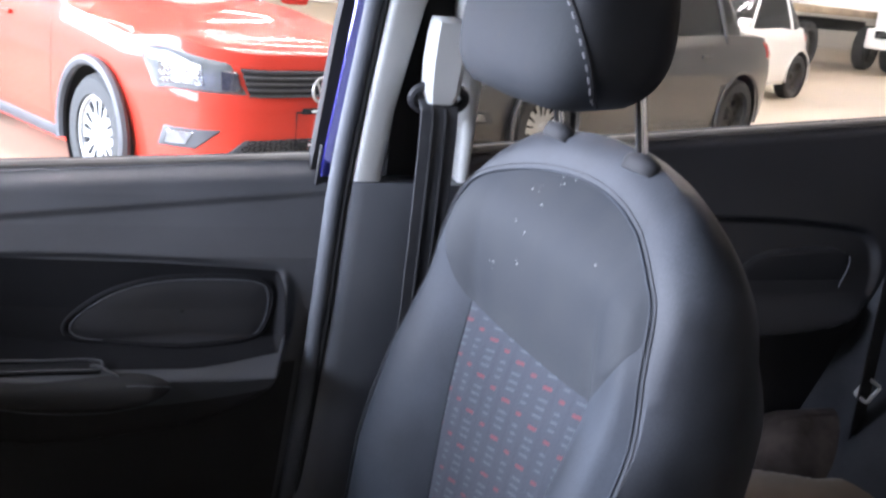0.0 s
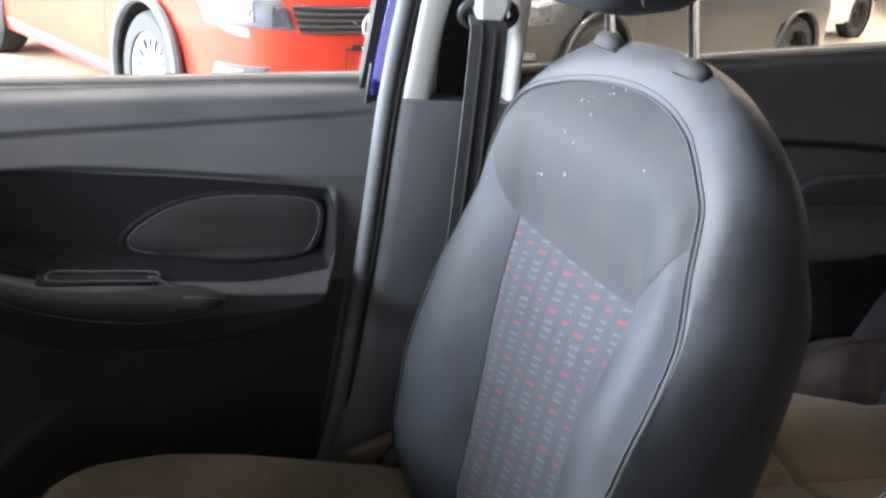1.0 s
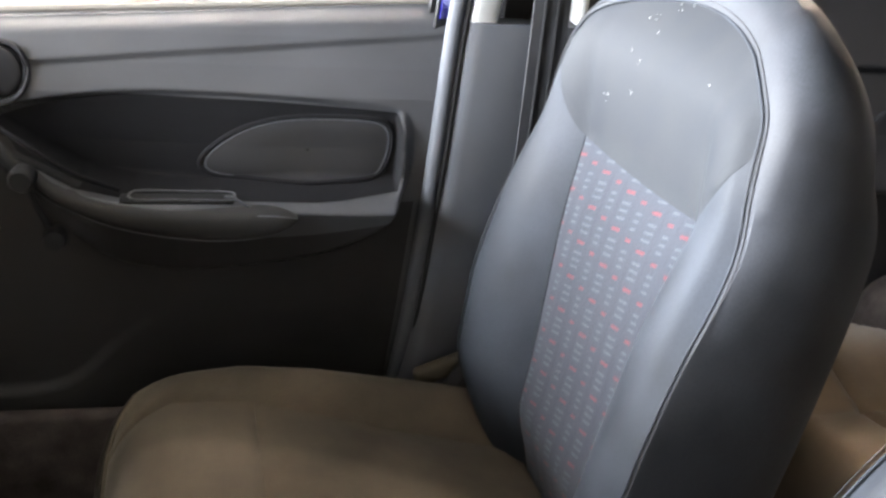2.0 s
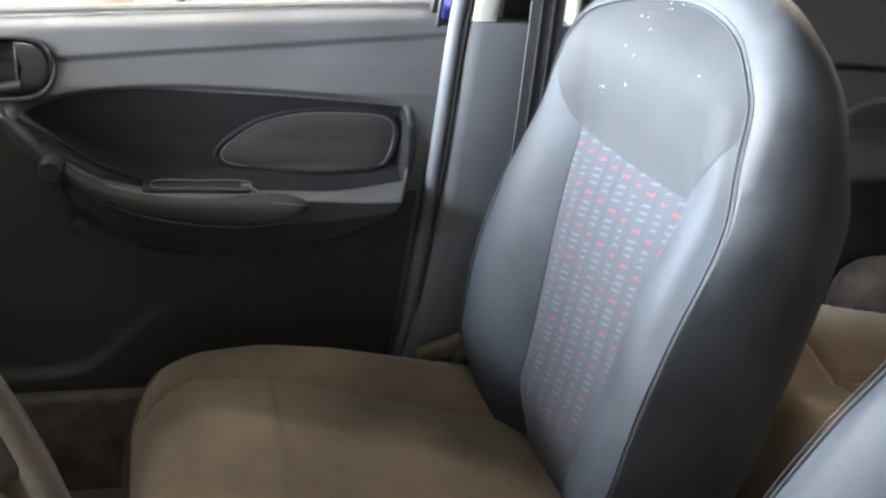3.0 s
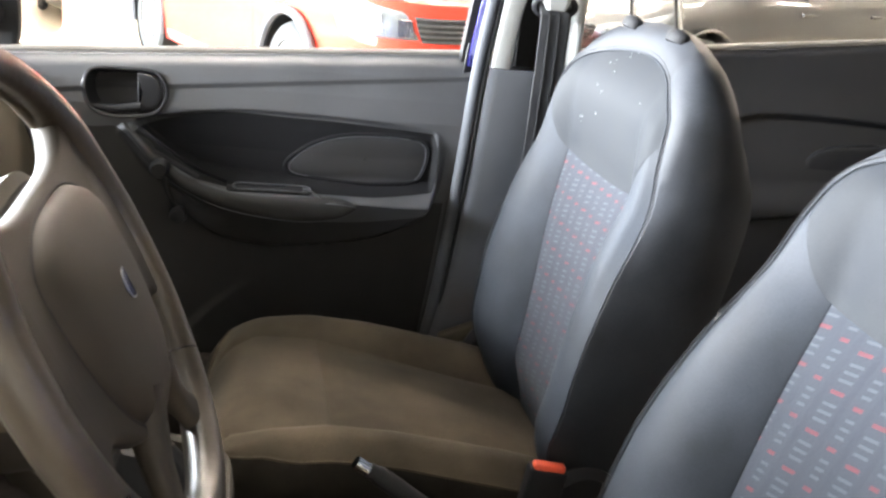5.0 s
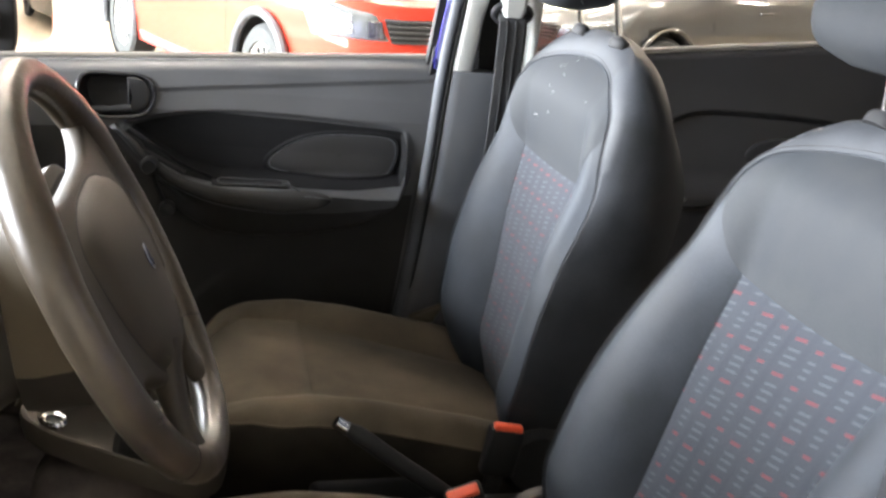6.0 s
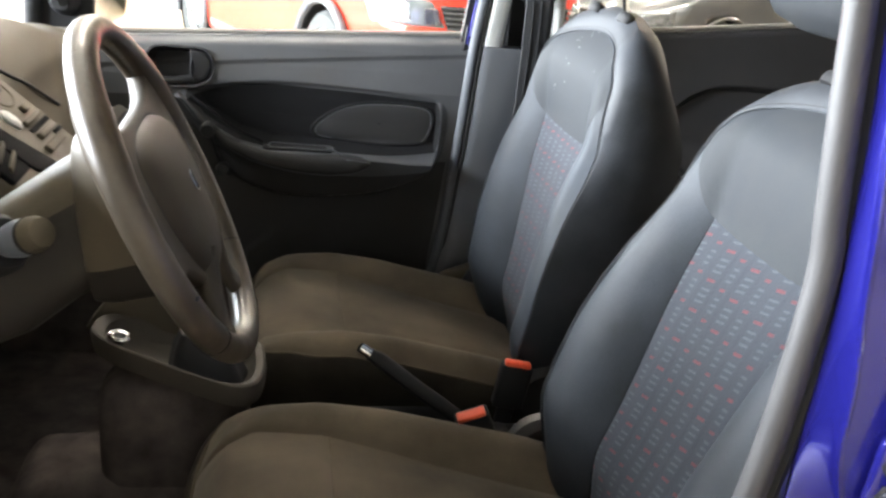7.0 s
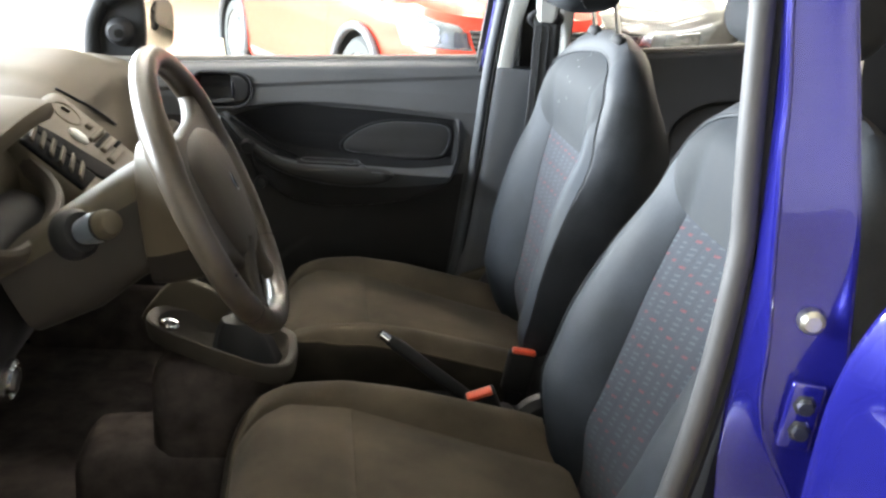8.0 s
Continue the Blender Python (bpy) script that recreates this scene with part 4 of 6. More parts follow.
for k in (-1, 1):
    shape_part("webbing_rib", tube(spline([(-0.005 + k * 0.009, 0.6375, 1.162), (-0.003 + k * 0.009, 0.6315, 1.14), (-0.002 + k * 0.009, 0.6375, 1.02), (-0.003 + k * 0.009, 0.6455, 0.85)], 5), 0.0022, 6), BLACK, seat_belt)
ring_pts = [(-0.002 + 0.037 * math.cos(a), 0.648 - 0.006 * math.sin(a), 1.172 + 0.020 * math.sin(a)) for a in np.linspace(0, 2 * math.pi, 28, endpoint=False)]
shape_part("guide_ring", tube(ring_pts, 0.0065, 8, True), PLASTIC, seat_belt, "black belt guide ring")
guide_cover = loft([[(-0.002 + sx * w * 0.88, y0 + dy, z) for sx, dy in ((-1, 0.03), (-1, 0.006), (-0.7, 0), (0.7, 0), (1, 0.006), (1, 0.03))] for z, w, y0 in ((1.166, 0.020, 0.632), (1.18, 0.026, 0.626), (1.22, 0.029, 0.622), (1.255, 0.027, 0.620), (1.272, 0.023, 0.622), (1.278, 0.018, 0.630))])
shape_part("guide_cover", guide_cover, LIGHT_TRIM, seat_belt, "light grey belt guide cover")

# ---- driver-side B-pillar and the open rear door behind it ----
driver_pillar = thing("b_pillar", "blue painted door pillar with grey seal beside the driver seat", "car pillar", (0.019, -0.0015, 0.027))
PILLAR_LEVELS = ((0.273, 0.026, 0.091, 0.141), (0.573, 0.021, 0.086, 0.131), (0.693, 0.011, 0.081, 0.126), (0.763, 0.005, 0.069, 0.121), (0.813, -0.001, 0.043, 0.113), (0.853, -0.003, 0.023, 0.106), (0.898, -0.004, 0.012, 0.099), (0.963, -0.003, 0.009, 0.088), (1.033, -0.003, 0.000, 0.079), (1.093, -0.005, -0.006, 0.071), (1.153, -0.007, -0.010, 0.061), (1.203, -0.009, -0.011, 0.053), (1.283, -0.014, -0.019, 0.039), (1.423, -0.027, -0.033, 0.016))
levels = []
for z, xs, xe, xr in PILLAR_LEVELS:
    yk = 0.0 if z < 1.1 else (z - 1.1) * 0.12
    sec = [(xs + 0.004, -0.690), (xs, -0.698), (xs, -0.706), (xe - 0.001, -0.732), (xe + 0.0008, -0.7375), (xe + 0.0045, -0.7412), (xe + 0.011, -0.743), (0.5 * xe + 0.5 * xr, -0.750), (xr - 0.011, -0.759), (xr - 0.003, -0.760), (xr, -0.755), (xr + 0.002, -0.72), (xr - 0.02, -0.66), (xs + 0.02, -0.66)]
    levels.append(spline([(x, y + yk, z) for x, y in sec], 5, True))
levels = np.array(levels)
fine = np.array([spline(levels[:, j], 4) for j in range(levels.shape[1])]).transpose(1, 0, 2)
crest = spline([(xe + 0.0022, -0.7393 + (0.0 if z < 1.1 else (z - 1.1) * 0.12), z) for z, xs, xe, xr in PILLAR_LEVELS[4:]], 5)
shape_part("edge_bead", tube(crest, 0.0024, 8), BLUE, driver_pillar, "rounded painted edge")
shape_part("painted_pillar", loft(fine), BLUE, driver_pillar, "glossy blue painted pillar", angle=30)
seal = [(-0.085, -0.690, 0.58), (-0.062, -0.692, 0.68), (-0.046, -0.694, 0.75), (-0.026, -0.695, 0.878), (-0.015, -0.695, 1.03), (-0.019, -0.692, 1.10), (-0.025, -0.688, 1.18), (-0.031, -0.680, 1.29), (-0.04, -0.665, 1.45)]
shape_part("door_seal", tube(spline(seal, 6), 0.0135, 12), SHADED_SEAL, driver_pillar, "grey rubber door seal")
shape_part("seal_lip", tube(spline([(x + 0.016, y - 0.003, z) for x, y, z in seal], 6), 0.0075, 8), BLACK, driver_pillar)
shape_part("upper_trim", loft([[(x0, y, z), (x0 + 0.012, y - 0.02, z), (x0 + 0.03, y - 0.02, z), (x0 + 0.07, y + 0.02, z), (x0 + 0.07, y + 0.05, z), (x0 + 0.02, y + 0.05, z)] for z, x0, y in ((1.045, 0.000, -0.668), (1.18, -0.011, -0.662), (1.30, -0.022, -0.650), (1.45, -0.034, -0.63))]), LIGHT_TRIM, driver_pillar, "light grey upper pillar trim")
shape_part("lower_trim", loft([[(x0, y, z), (x0 + 0.012, y - 0.012, z), (x0 + 0.05, y - 0.012, z), (x0 + 0.11, y + 0.02, z), (x0 + 0.11, y + 0.05, z), (x0 + 0.02, y + 0.05, z)] for z, x0, y in ((0.32, -0.08, -0.66), (0.55, -0.04, -0.664), (0.75, -0.012, -0.666), (0.90, 0.001, -0.666), (1.044, 0.005, -0.664))]), PLASTIC, driver_pillar, "black lower pillar trim")
bolt = moved(lathe([(0, -0.016), (0.008, -0.016), (0.0125, -0.012), (0.0135, -0.004), (0.0135, 0.004), (0.0, 0.004)], 24), pose(0.045, -0.748, 0.990, 0, 0, -10))
shape_part("striker_bolt", bolt, GREY_METAL, driver_pillar, "round metal striker bolt")
hinge = thing("door_hinge", "blue painted steel door hinge with two dark bolts", "hinge", (0.019, -0.0015, 0.027))
shape_part("leaf", rounded_box((0.034, 0.012, 0.075), 0.004, at=(0.051, -0.758, 0.887), turn=(0, 4, -12)), BLUE, hinge)
for dz in (-0.0145, 0.0145):
    shape_part("bolt", moved(lathe([(0, -0.014), (0.008, -0.014), (0.009, -0.006), (0.0125, -0.004), (0.0125, 0.004), (0, 0.004)], 6), pose(0.051, -0.760, 0.887 + dz, 0, 0, -12)), GLOSS_BLACK, hinge)
shape_part("knuckle", tube([(0.078, -0.790, 0.850), (0.078, -0.790, 0.925)], 0.009, 10), BLUE, hinge)

open_door = thing("rear_door", "open blue rear car door swung out from the pillar", "car door", place=pose(0.077, -0.808, 0.029, 0, 0, -58))
edge = [(0.32, 0.05), (0.45, 0.035), (0.60, 0.018), (0.75, 0.002), (0.814, -0.006), (0.88, -0.006), (0.932, -0.004), (0.978, 0.004), (1.01, 0.014), (1.04, 0.026), (1.065, 0.046), (1.08, 0.08), (1.09, 0.14)]
edge = spline([(x, z) for z, x in edge], 5)
cols = []
for k in np.concatenate([[0, 0.004, 0.010, 0.02], np.linspace(0.05, 0.9, 22)]):
    belly = 0.030 * np.sin(np.clip((edge[:, 1] - 0.30) / 0.78, 0, 1) * np.pi) ** 0.6 + 0.012 * smooth(0.93, 0.97, edge[:, 1]) * smooth(0.0, 0.12, k)
    roll = 0.016 * (1 - np.sqrt(np.clip(1 - (1 - np.clip(k / 0.02, 0, 1)) ** 2, 0, 1)))
    x = edge[:, 0] + k
    zt = np.minimum(edge[:, 1], 1.09)
    cols.append(np.column_stack([x, -belly + roll, zt]))
cols = np.array(cols)
inner = cols[0] + np.array([0.012, 0.06, 0])
shape_part("outer_skin", merged(grid(cols), grid([inner, cols[0]])), BLUE, open_door, "bright blue painted door skin", angle=30)
shape_part("door_core", rounded_box((0.84, 0.05, 0.66), 0.01, at=(0.50, 0.045, 0.68)), PLASTIC, open_door)

# ---- open driver door, hinged beside the dash ----
driver_door = thing("driver_door", "open blue driver door swung out beside the dash", "car door", place=pose(-1.10, -0.82, 0, 0, 0, -66))
shape_part("outer_skin", rounded_box((1.05, 0.03, 0.68), 0.012, 3, at=(0.53, -0.04, 0.66)), BLUE, driver_door)
shape_part("inner_panel", rounded_box((1.03, 0.08, 0.68), 0.03, 3, at=(0.53, 0.02, 0.66)), DOOR_PLASTIC, driver_door)
shape_part("window_frame", tube(spline([(0.06, 0, 1.0), (0.42, 0, 1.32), (0.62, 0, 1.42), (0.98, 0, 1.43), (1.04, 0, 1.0)], 5), 0.02, 8), BLACK, driver_door)
shape_part("window_glass", plate([(0.10, 1.0), (0.45, 1.31), (0.62, 1.40), (0.96, 1.41), (1.02, 1.0)], 0.0, 0.003, 0.0005), GLASS, driver_door).visible_shadow = False

# ---- steering wheel ----
WHEEL_AT = pose(-0.585, -0.3876, 1.014) @ pose(0, 0, 0, 0, 0, 4.5) @ pose(0, 0, 0, 0, -25.8, 0)
wheel = thing("steering_wheel", "worn brown-grey steering wheel with padded hub", "steering wheel", place=WHEEL_AT)
R = 0.1855


a = np.linspace(0, 360, 145)[:-1]
pts = np.array([(0.0, R * math.cos(radians(t)), R * math.sin(radians(t))) for t in a])
grip = 0.0165 + 0.0022 * np.exp(-((np.abs((a - 90 + 180) % 360 - 180) - 55) / 14) ** 2) + 0.0006 * np.array([noise.noise(Vector((t * 0.12, 0, 3))) for t in a])
shape_part("rim", tube(pts, grip, 16, True), RIM_LEATHER, wheel, "worn brown-grey leather rim")
for t in (152, 28, 222, 318):
    p = [(math.cos(b) * 0.0169, (R + math.sin(b) * 0.0169) * math.cos(radians(t)), (R + math.sin(b) * 0.0169) * math.sin(radians(t))) for b in np.linspace(0, 2 * math.pi, 20, endpoint=False)]
    shape_part("rim_seam", tube(p, 0.0006, 5, True), BLACK, wheel)
pad = spline([(-0.104, 0.030), (-0.096, 0.060), (-0.055, 0.078), (0, 0.082), (0.055, 0.078), (0.096, 0.060), (0.104, 0.030), (0.098, -0.02), (0.075, -0.066), (0.04, -0.094), (0, -0.100), (-0.04, -0.094), (-0.075, -0.066), (-0.098, -0.02)], 6, True)
rows = []
for k, x in ((0.90, -0.018), (0.97, -0.012), (1.0, -0.002), (0.985, 0.007), (0.94, 0.013), (0.86, 0.018), (0.72, 0.022), (0.5, 0.0255), (0.25, 0.0275), (0.02, 0.028)):
    rows.append(np.column_stack([np.full(len(pad), x), pad * k]))
shape_part("hub", grid(rows, wrap=True), HUB_PLASTIC, wheel, "dusty grey airbag pad")
ridge = pad * 1.004
shape_part("pad_seam", tube(np.column_stack([np.full(len(ridge), 0.0055), ridge]), 0.0012, 6, True), BLACK, wheel)
badge = [(0.0275 - 0.10 * 0.018 * math.cos(t), 0.006 + 0.018 * math.cos(t), 0.002 + 0.012 * math.sin(t)) for t in np.linspace(0, 2 * math.pi, 30, endpoint=False)]
shape_part("badge", tube(badge, 0.0007, 6, True), STALK, wheel, "dull oval emblem")
shape_part("badge_field", loft([[(x + dx, 0.006 + (y - 0.006) * k, 0.002 + (z - 0.002) * k) for x, y, z in badge] for dx, k in ((-0.006, 1.0), (0.0, 1.0), (0.0008, 0.85))]), NAVY, wheel, "dark blue emblem field")
rings = []
for y in np.linspace(-0.176, 0.176, 45):
    edge = math.sqrt(0.182 ** 2 - y * y)
    top = min(edge, 0.092 + 0.028 * (abs(y) / 0.135) ** 4)
    low = max(-edge, -0.094 + 0.040 * smooth(0.05, 0.13, abs(y)) - 0.020 * smooth(0.13, 0.17, abs(y)))
    q, x0, x1 = 0.007, -0.016, 0.006
    rings.append([(x0, y, low + q), (x0 + q, y, low), (x1 - q, y, low), (x1 - 0.3 * q, y, low + 0.3 * q), (x1, y, low + q), (x1, y, top - q), (x1 - 0.3 * q, y, top - 0.3 * q), (x1 - q, y, top), (x0 + q, y, top), (x0, y, top - q)])
shape_part("spoke_plate", loft(rings), HUB_PLASTIC, wheel, "broad dusty spokes either side of the pad", angle=60)
slim = ((0.075, 1.2, 0.006, 0.018), (0.10, 1.0, 0.002, 0.014), (0.13, 0.82, -0.002, 0.011), (0.155, 0.85, -0.003, 0.009), (0.178, 1.25, -0.001, 0.009))
for t, w, steps in ((243, 0.018, slim), (297, 0.018, slim)):
    c, s = math.cos(radians(t)), math.sin(radians(t))
    rings = []
    for k, wide, xx, th in steps:
        ww = w * wide
        q = []
        for b in np.linspace(0, 2 * math.pi, 18, endpoint=False):
            u = math.copysign(abs(math.cos(b)) ** 0.6, math.cos(b)) * ww
            x = xx + math.sin(b) * th
            q.append((x, k * c - u * s, k * s + u * c))
        rings.append(q)
    shape_part("spoke", loft(rings), HUB_PLASTIC, wheel)

# ---- dashboard ----
TURN = pose(0.004, 0.006, 0.014, 0, 0, 4.0)
dash = thing("dashboard", "dusty beige-grey moulded dashboard", "dashboard", place=TURN)
profile = [(-1.62, 1.00), (-1.40, 1.025), (-1.20, 1.042), (-1.05, 1.044), (-0.985, 1.036), (-0.95, 1.018), (-0.930, 0.985), (-0.925, 0.93), (-0.905, 0.86), (-0.900, 0.80), (-0.930, 0.735), (-1.02, 0.70), (-1.25, 0.68)]
profile = spline(profile, 5)
rows = []
for y in np.linspace(-0.66, 0.735, 60):
    p = profile.copy()
    end = smooth(0.50, 0.70, abs(y - 0.02))
    p[:, 0] += 0.03 * end * smooth(-1.3, -0.95, p[:, 0])
    p[:, 1] -= 0.030 * end
    mid = math.exp(-(y / 0.20) ** 4)
    p[:, 0] += 0.020 * mid * smooth(1.06, 0.95, p[:, 1])
    glove = smooth(0.18, 0.26, y) * smooth(0.62, 0.54, y)
    p[:, 1] += 0.010 * glove * smooth(1.0, 1.06, p[:, 1])
    rows.append(np.column_stack([p[:, 0], np.full(len(p), y), p[:, 1]]))
shape_part("dash_top", grid(rows), DASH, dash, "dusty grey-beige dash moulding", angle=60)
shape_part("panel_seam", tube(spline([(-0.9543, 0.1941, 1.026), (-0.9334, 0.2348, 1.002), (-0.9267, 0.3306, 0.968), (-0.9145, 0.4911, 0.9)], 8), 0.0032, 6), BLACK, dash, "dark joint under the dash top")
# centre stack: an inclined console panel with vents and buttons
STACK = pose(-0.868, 0.0, 0.972, 0, 40, 0)
shape_part("centre_panel", moved(rounded_box((0.20, 0.32, 0.08), 0.02, 4), STACK @ pose(0, -0.012, -0.038)), DASH, dash, "inclined centre panel")
# Shallow block in near black: the shade of a deep vent as colour.
shape_part("vent_well", moved(rounded_box((0.12, 0.085, 0.012), 0.008), STACK @ pose(-0.006, -0.120, -0.002)), DEEP_SHADE_BLACK, dash, "air vent, its shaded recess put in as near black")
band = spline([(-0.078, -0.094), (-0.060, -0.068), (-0.033, -0.050), (0.020, -0.030), (0.075, -0.010), (0.084, -0.034), (0.060, -0.078), (0.0, -0.092)], 4, True)
shape_part("vent_band", moved(plate(band, 0.006, -0.004, 0.002), STACK @ pose(0, 0, 0, 90, 0, 0) @ Matrix.Diagonal((1, 1, -1, 1))), DEEP_SHADE_BLACK, dash, "black strip beside the vent")
for i in range(6):
    shape_part("vent_slat", moved(rounded_box((0.0095, 0.058, 0.003), 0.001), STACK @ pose(-0.058 + i * 0.0175, -0.118, 0.0085, 0, 34, 12)), DASH, dash)
shape_part("oval_button", moved(lathe([(0, 0), (0.016, 0), (0.016, 0.004), (0.012, 0.007), (0, 0.007)], 24, "z"), STACK @ pose(-0.011, 0.012, 0.002) @ Matrix.Diagonal((1.15, 0.8, 1, 1))), LIGHT_TRIM, dash, "pale oval button")
shape_part("dial_ring", moved(tube([(0.027 * math.cos(t), 0.036 * math.sin(t), 0.0) for t in np.linspace(0, 2 * math.pi, 36, endpoint=False)], 0.0022, 6, True), STACK @ pose(-0.052, 0.072, 0.0015)), DASH, dash)
shape_part("dial_pointer", moved(rounded_box((0.016, 0.005, 0.006), 0.0015), STACK @ pose(-0.058, 0.078, 0.004, 0, 0, 30)), HUB_PLASTIC, dash)
for dx, dy, lx, ly in ((0.006, 0.075, 0.009, 0.085), (0.032, 0.070, 0.011, 0.080), (0.052, 0.052, 0.014, 0.085), (-0.012, 0.086, 0.012, 0.022)):
    shape_part("button", moved(rounded_box((lx, ly, 0.010), 0.003), STACK @ pose(dx, dy, 0.004)), DASH, dash)
for dx, dy, lx, ly in ((0.019, 0.078, 0.008, 0.095), (0.042, 0.112, 0.007, 0.040)):
    shape_part("slot", moved(rounded_box((lx, ly, 0.004), 0.001), STACK @ pose(dx, dy, 0.002)), DEEP_SHADE_BLACK, dash, "narrow black slot")
# instrument binnacle
rows = []
for y in np.linspace(-0.56, -0.150, 36):
    u = (y + 0.352) / 0.205
    z = 1.104 - 0.046 * abs(u) ** 2.6
    lip = -0.835 - 0.045 * abs(u) ** 3
    thin = 0.022 * (1 - 0.75 * smooth(0.55, 1.0, abs(u)))
    rows.append([(x, y, z + dz) for x, dz in ((-1.10, -0.050), (-1.00, -0.012), (-0.93, 0.0), (lip - 0.012, -0.004), (lip - 0.003, -0.008), (lip, -0.012 - thin * 0.3), (lip - 0.004, -0.012 - thin * 0.8), (lip - 0.016, -0.014 - thin), (-0.95, -0.018 - thin), (-1.08, -0.06 - thin))])
shape_part("binnacle_hood", loft(rows), DASH, dash, "visor hood over the instruments")
shape_part("instrument_panel", moved(rounded_box((0.02, 0.36, 0.16), 0.03, 4), pose(-0.975, -0.352, 1.005, 0, -20, 0)), GLOSS_BLACK, dash, "dark instrument panel")
for dy in (-0.085, 0.085):
    shape_part("gauge_ring", moved(lathe([(0.048, -0.004), (0.054, -0.004), (0.056, 0.003), (0.050, 0.006), (0.048, -0.004)], 32, "x"), pose(-0.962, -0.352 + dy, 1.005, 0, -20, 0)), HUB_PLASTIC, dash)
lip_line = spline([(-0.95, -0.155, 1.04), (-0.915, -0.160, 0.985), (-0.872, -0.185, 0.952), (-0.848, -0.25, 0.936), (-0.842, -0.352, 0.930), (-0.848, -0.46, 0.936), (-0.90, -0.55, 0.98)], 6)
shape_part("binnacle_lip", tube(lip_line, 0.011, 10, flat=1.5), COLUMN_PLASTIC, dash, "rounded lower lip of the binnacle")
shape_part("binnacle_base", moved(rounded_box((0.14, 0.36, 0.08), 0.03, 4), pose(-0.945, -0.352, 0.915, 0, 14, 0)), BLACK, dash)
shape_part("knee_panel", moved(rounded_box((0.13, 0.46, 0.16), 0.05, 5), pose(-0.935, -0.42, 0.83, 0, -16, 0)), DULL_SHADE_PLASTIC, dash, "dusty dark lower knee panel")
knob = thing("headlamp_switch", "round chrome-ringed switch on the lower dash", "switch", place=TURN @ pose(-0.868, -0.44, 0.768, 0, 10, 0))
shape_part("ring", moved(lathe([(0.020, -0.01), (0.027, -0.01), (0.028, 0.006), (0.024, 0.010), (0.020, 0.006), (0.020, -0.01)], 28, "x"), pose(0, 0, 0)), CHROME, knob, "chrome ring")
shape_part("dial", lathe([(0, -0.01), (0.020, -0.01), (0.020, 0.003), (0.016, 0.014), (0, 0.014)], 24, "x"), GLOSS_BLACK, knob)
column = thing("steering_column", "dusty grey steering column shroud with stalks", "steering column", place=WHEEL_AT)
rings = []
for x, hw, up, dn, skew in ((-0.014, 0.096, 0.092, 0.088, 0.0), (-0.020, 0.102, 0.101, 0.094, 0.04), (-0.046, 0.080, 0.101, 0.082, 0.28), (-0.055, 0.070, 0.097, 0.074, 0.36), (-0.058, 0.060, 0.075, 0.060, 0.36), (-0.085, 0.064, 0.072, 0.062, 0.30), (-0.19, 0.080, 0.054, 0.074, 0.0), (-0.27, 0.086, 0.04, 0.070, 0.0)):
    ring = []
    for t in np.linspace(0, 2 * math.pi, 40, endpoint=False):
        z = (up if math.sin(t) > 0 else dn) * math.copysign(abs(math.sin(t)) ** 0.55, math.sin(t))
        ring.append((x - skew * (0.1 - z), hw * math.copysign(abs(math.cos(t)) ** 0.55, math.cos(t)), z))
    rings.append(ring)
# Whole column in the shaded tone; the lighter shell above it looks lit.
shape_part("lower_shroud", loft(rings), SHADED_SHROUD, column, "column shroud darkened for its shaded underside")
upper = [[(x, 1.02 * y, 1.02 * z + 0.001) for x, y, z in ring[2:19]] for ring in rings[4:]]
shape_part("upper_shroud", grid(upper), DASH, column, "dusty upper column shroud in a lighter, lit tone")
collar = [[(x, 1.02 * y, 1.02 * z) for x, y, z in ring[-1:] + ring[:22]] for ring in rings[:5]]
shape_part("collar", grid(collar), COLLAR_PLASTIC, column, "dusty beige collar behind the wheel")
STALK_AT = pose(-0.160, -0.078, 0.036, 0, 0, 56) @ pose(0, 0, 0, -3, 0, 0)
shape_part("stalk_collar", moved(lathe([(0, 0.01), (0.032, 0.01), (0.031, -0.004), (0.025, -0.012), (0.012, -0.014), (0, -0.014)], 28), STALK_AT), BLACK, column, "dark round stalk collar")
shape_part("stalk_knob", moved(lathe([(0, 0.0), (0.012, 0.0), (0.0165, -0.018), (0.019, -0.034), (0.0185, -0.052)], 24), STALK_AT), STALK, column, "blue-grey stalk barrel")
shape_part("stalk_end", moved(lathe([(0.0185, -0.054), (0.0180, -0.062), (0.0145, -0.071), (0.007, -0.075), (0, -0.075)], 24), STALK_AT), DASH, column, "dusty brown stalk end")
shape_part("stalk_band", moved(lathe([(0.0170, -0.0505), (0.0190, -0.0505), (0.0190, -0.0550), (0.0170, -0.0550)], 24), STALK_AT), BLACK, column)

# ---- centre console, gear lever, handbrake ----
console = thing("centre_console", "grey plastic centre console with cup bin", "console", place=TURN)
outline = spline([(-0.778, 0.0), (-0.745, -0.040), (-0.68, -0.072), (-0.60, -0.105), (-0.555, -0.116), (-0.525, -0.100), (-0.512, -0.06), (-0.512, 0.0), (-0.525, 0.05), (-0.60, 0.078), (-0.70, 0.080), (-0.765, 0.060)], 5, True)
rise = lambda x: 0.622 + np.clip(-0.52 - x, 0, 0.4) * 0.17
rows = []
for k, dz in ((0.97, -0.035), (0.99, -0.025), (1.0, -0.010), (0.985, -0.002), (0.95, 0.0), (0.86, -0.004), (0.82, -0.022), (0.7, -0.035), (0.3, -0.038), (0.02, -0.038)):
    q = outline.mean(0) + (outline - outline.mean(0)) * k
    rows.append(np.column_stack([q[:, 0], q[:, 1], rise(q[:, 0]) + dz]))
shape_part("console_tray", grid(rows, wrap=True), COLUMN_PLASTIC, console, "grey-beige console tray")
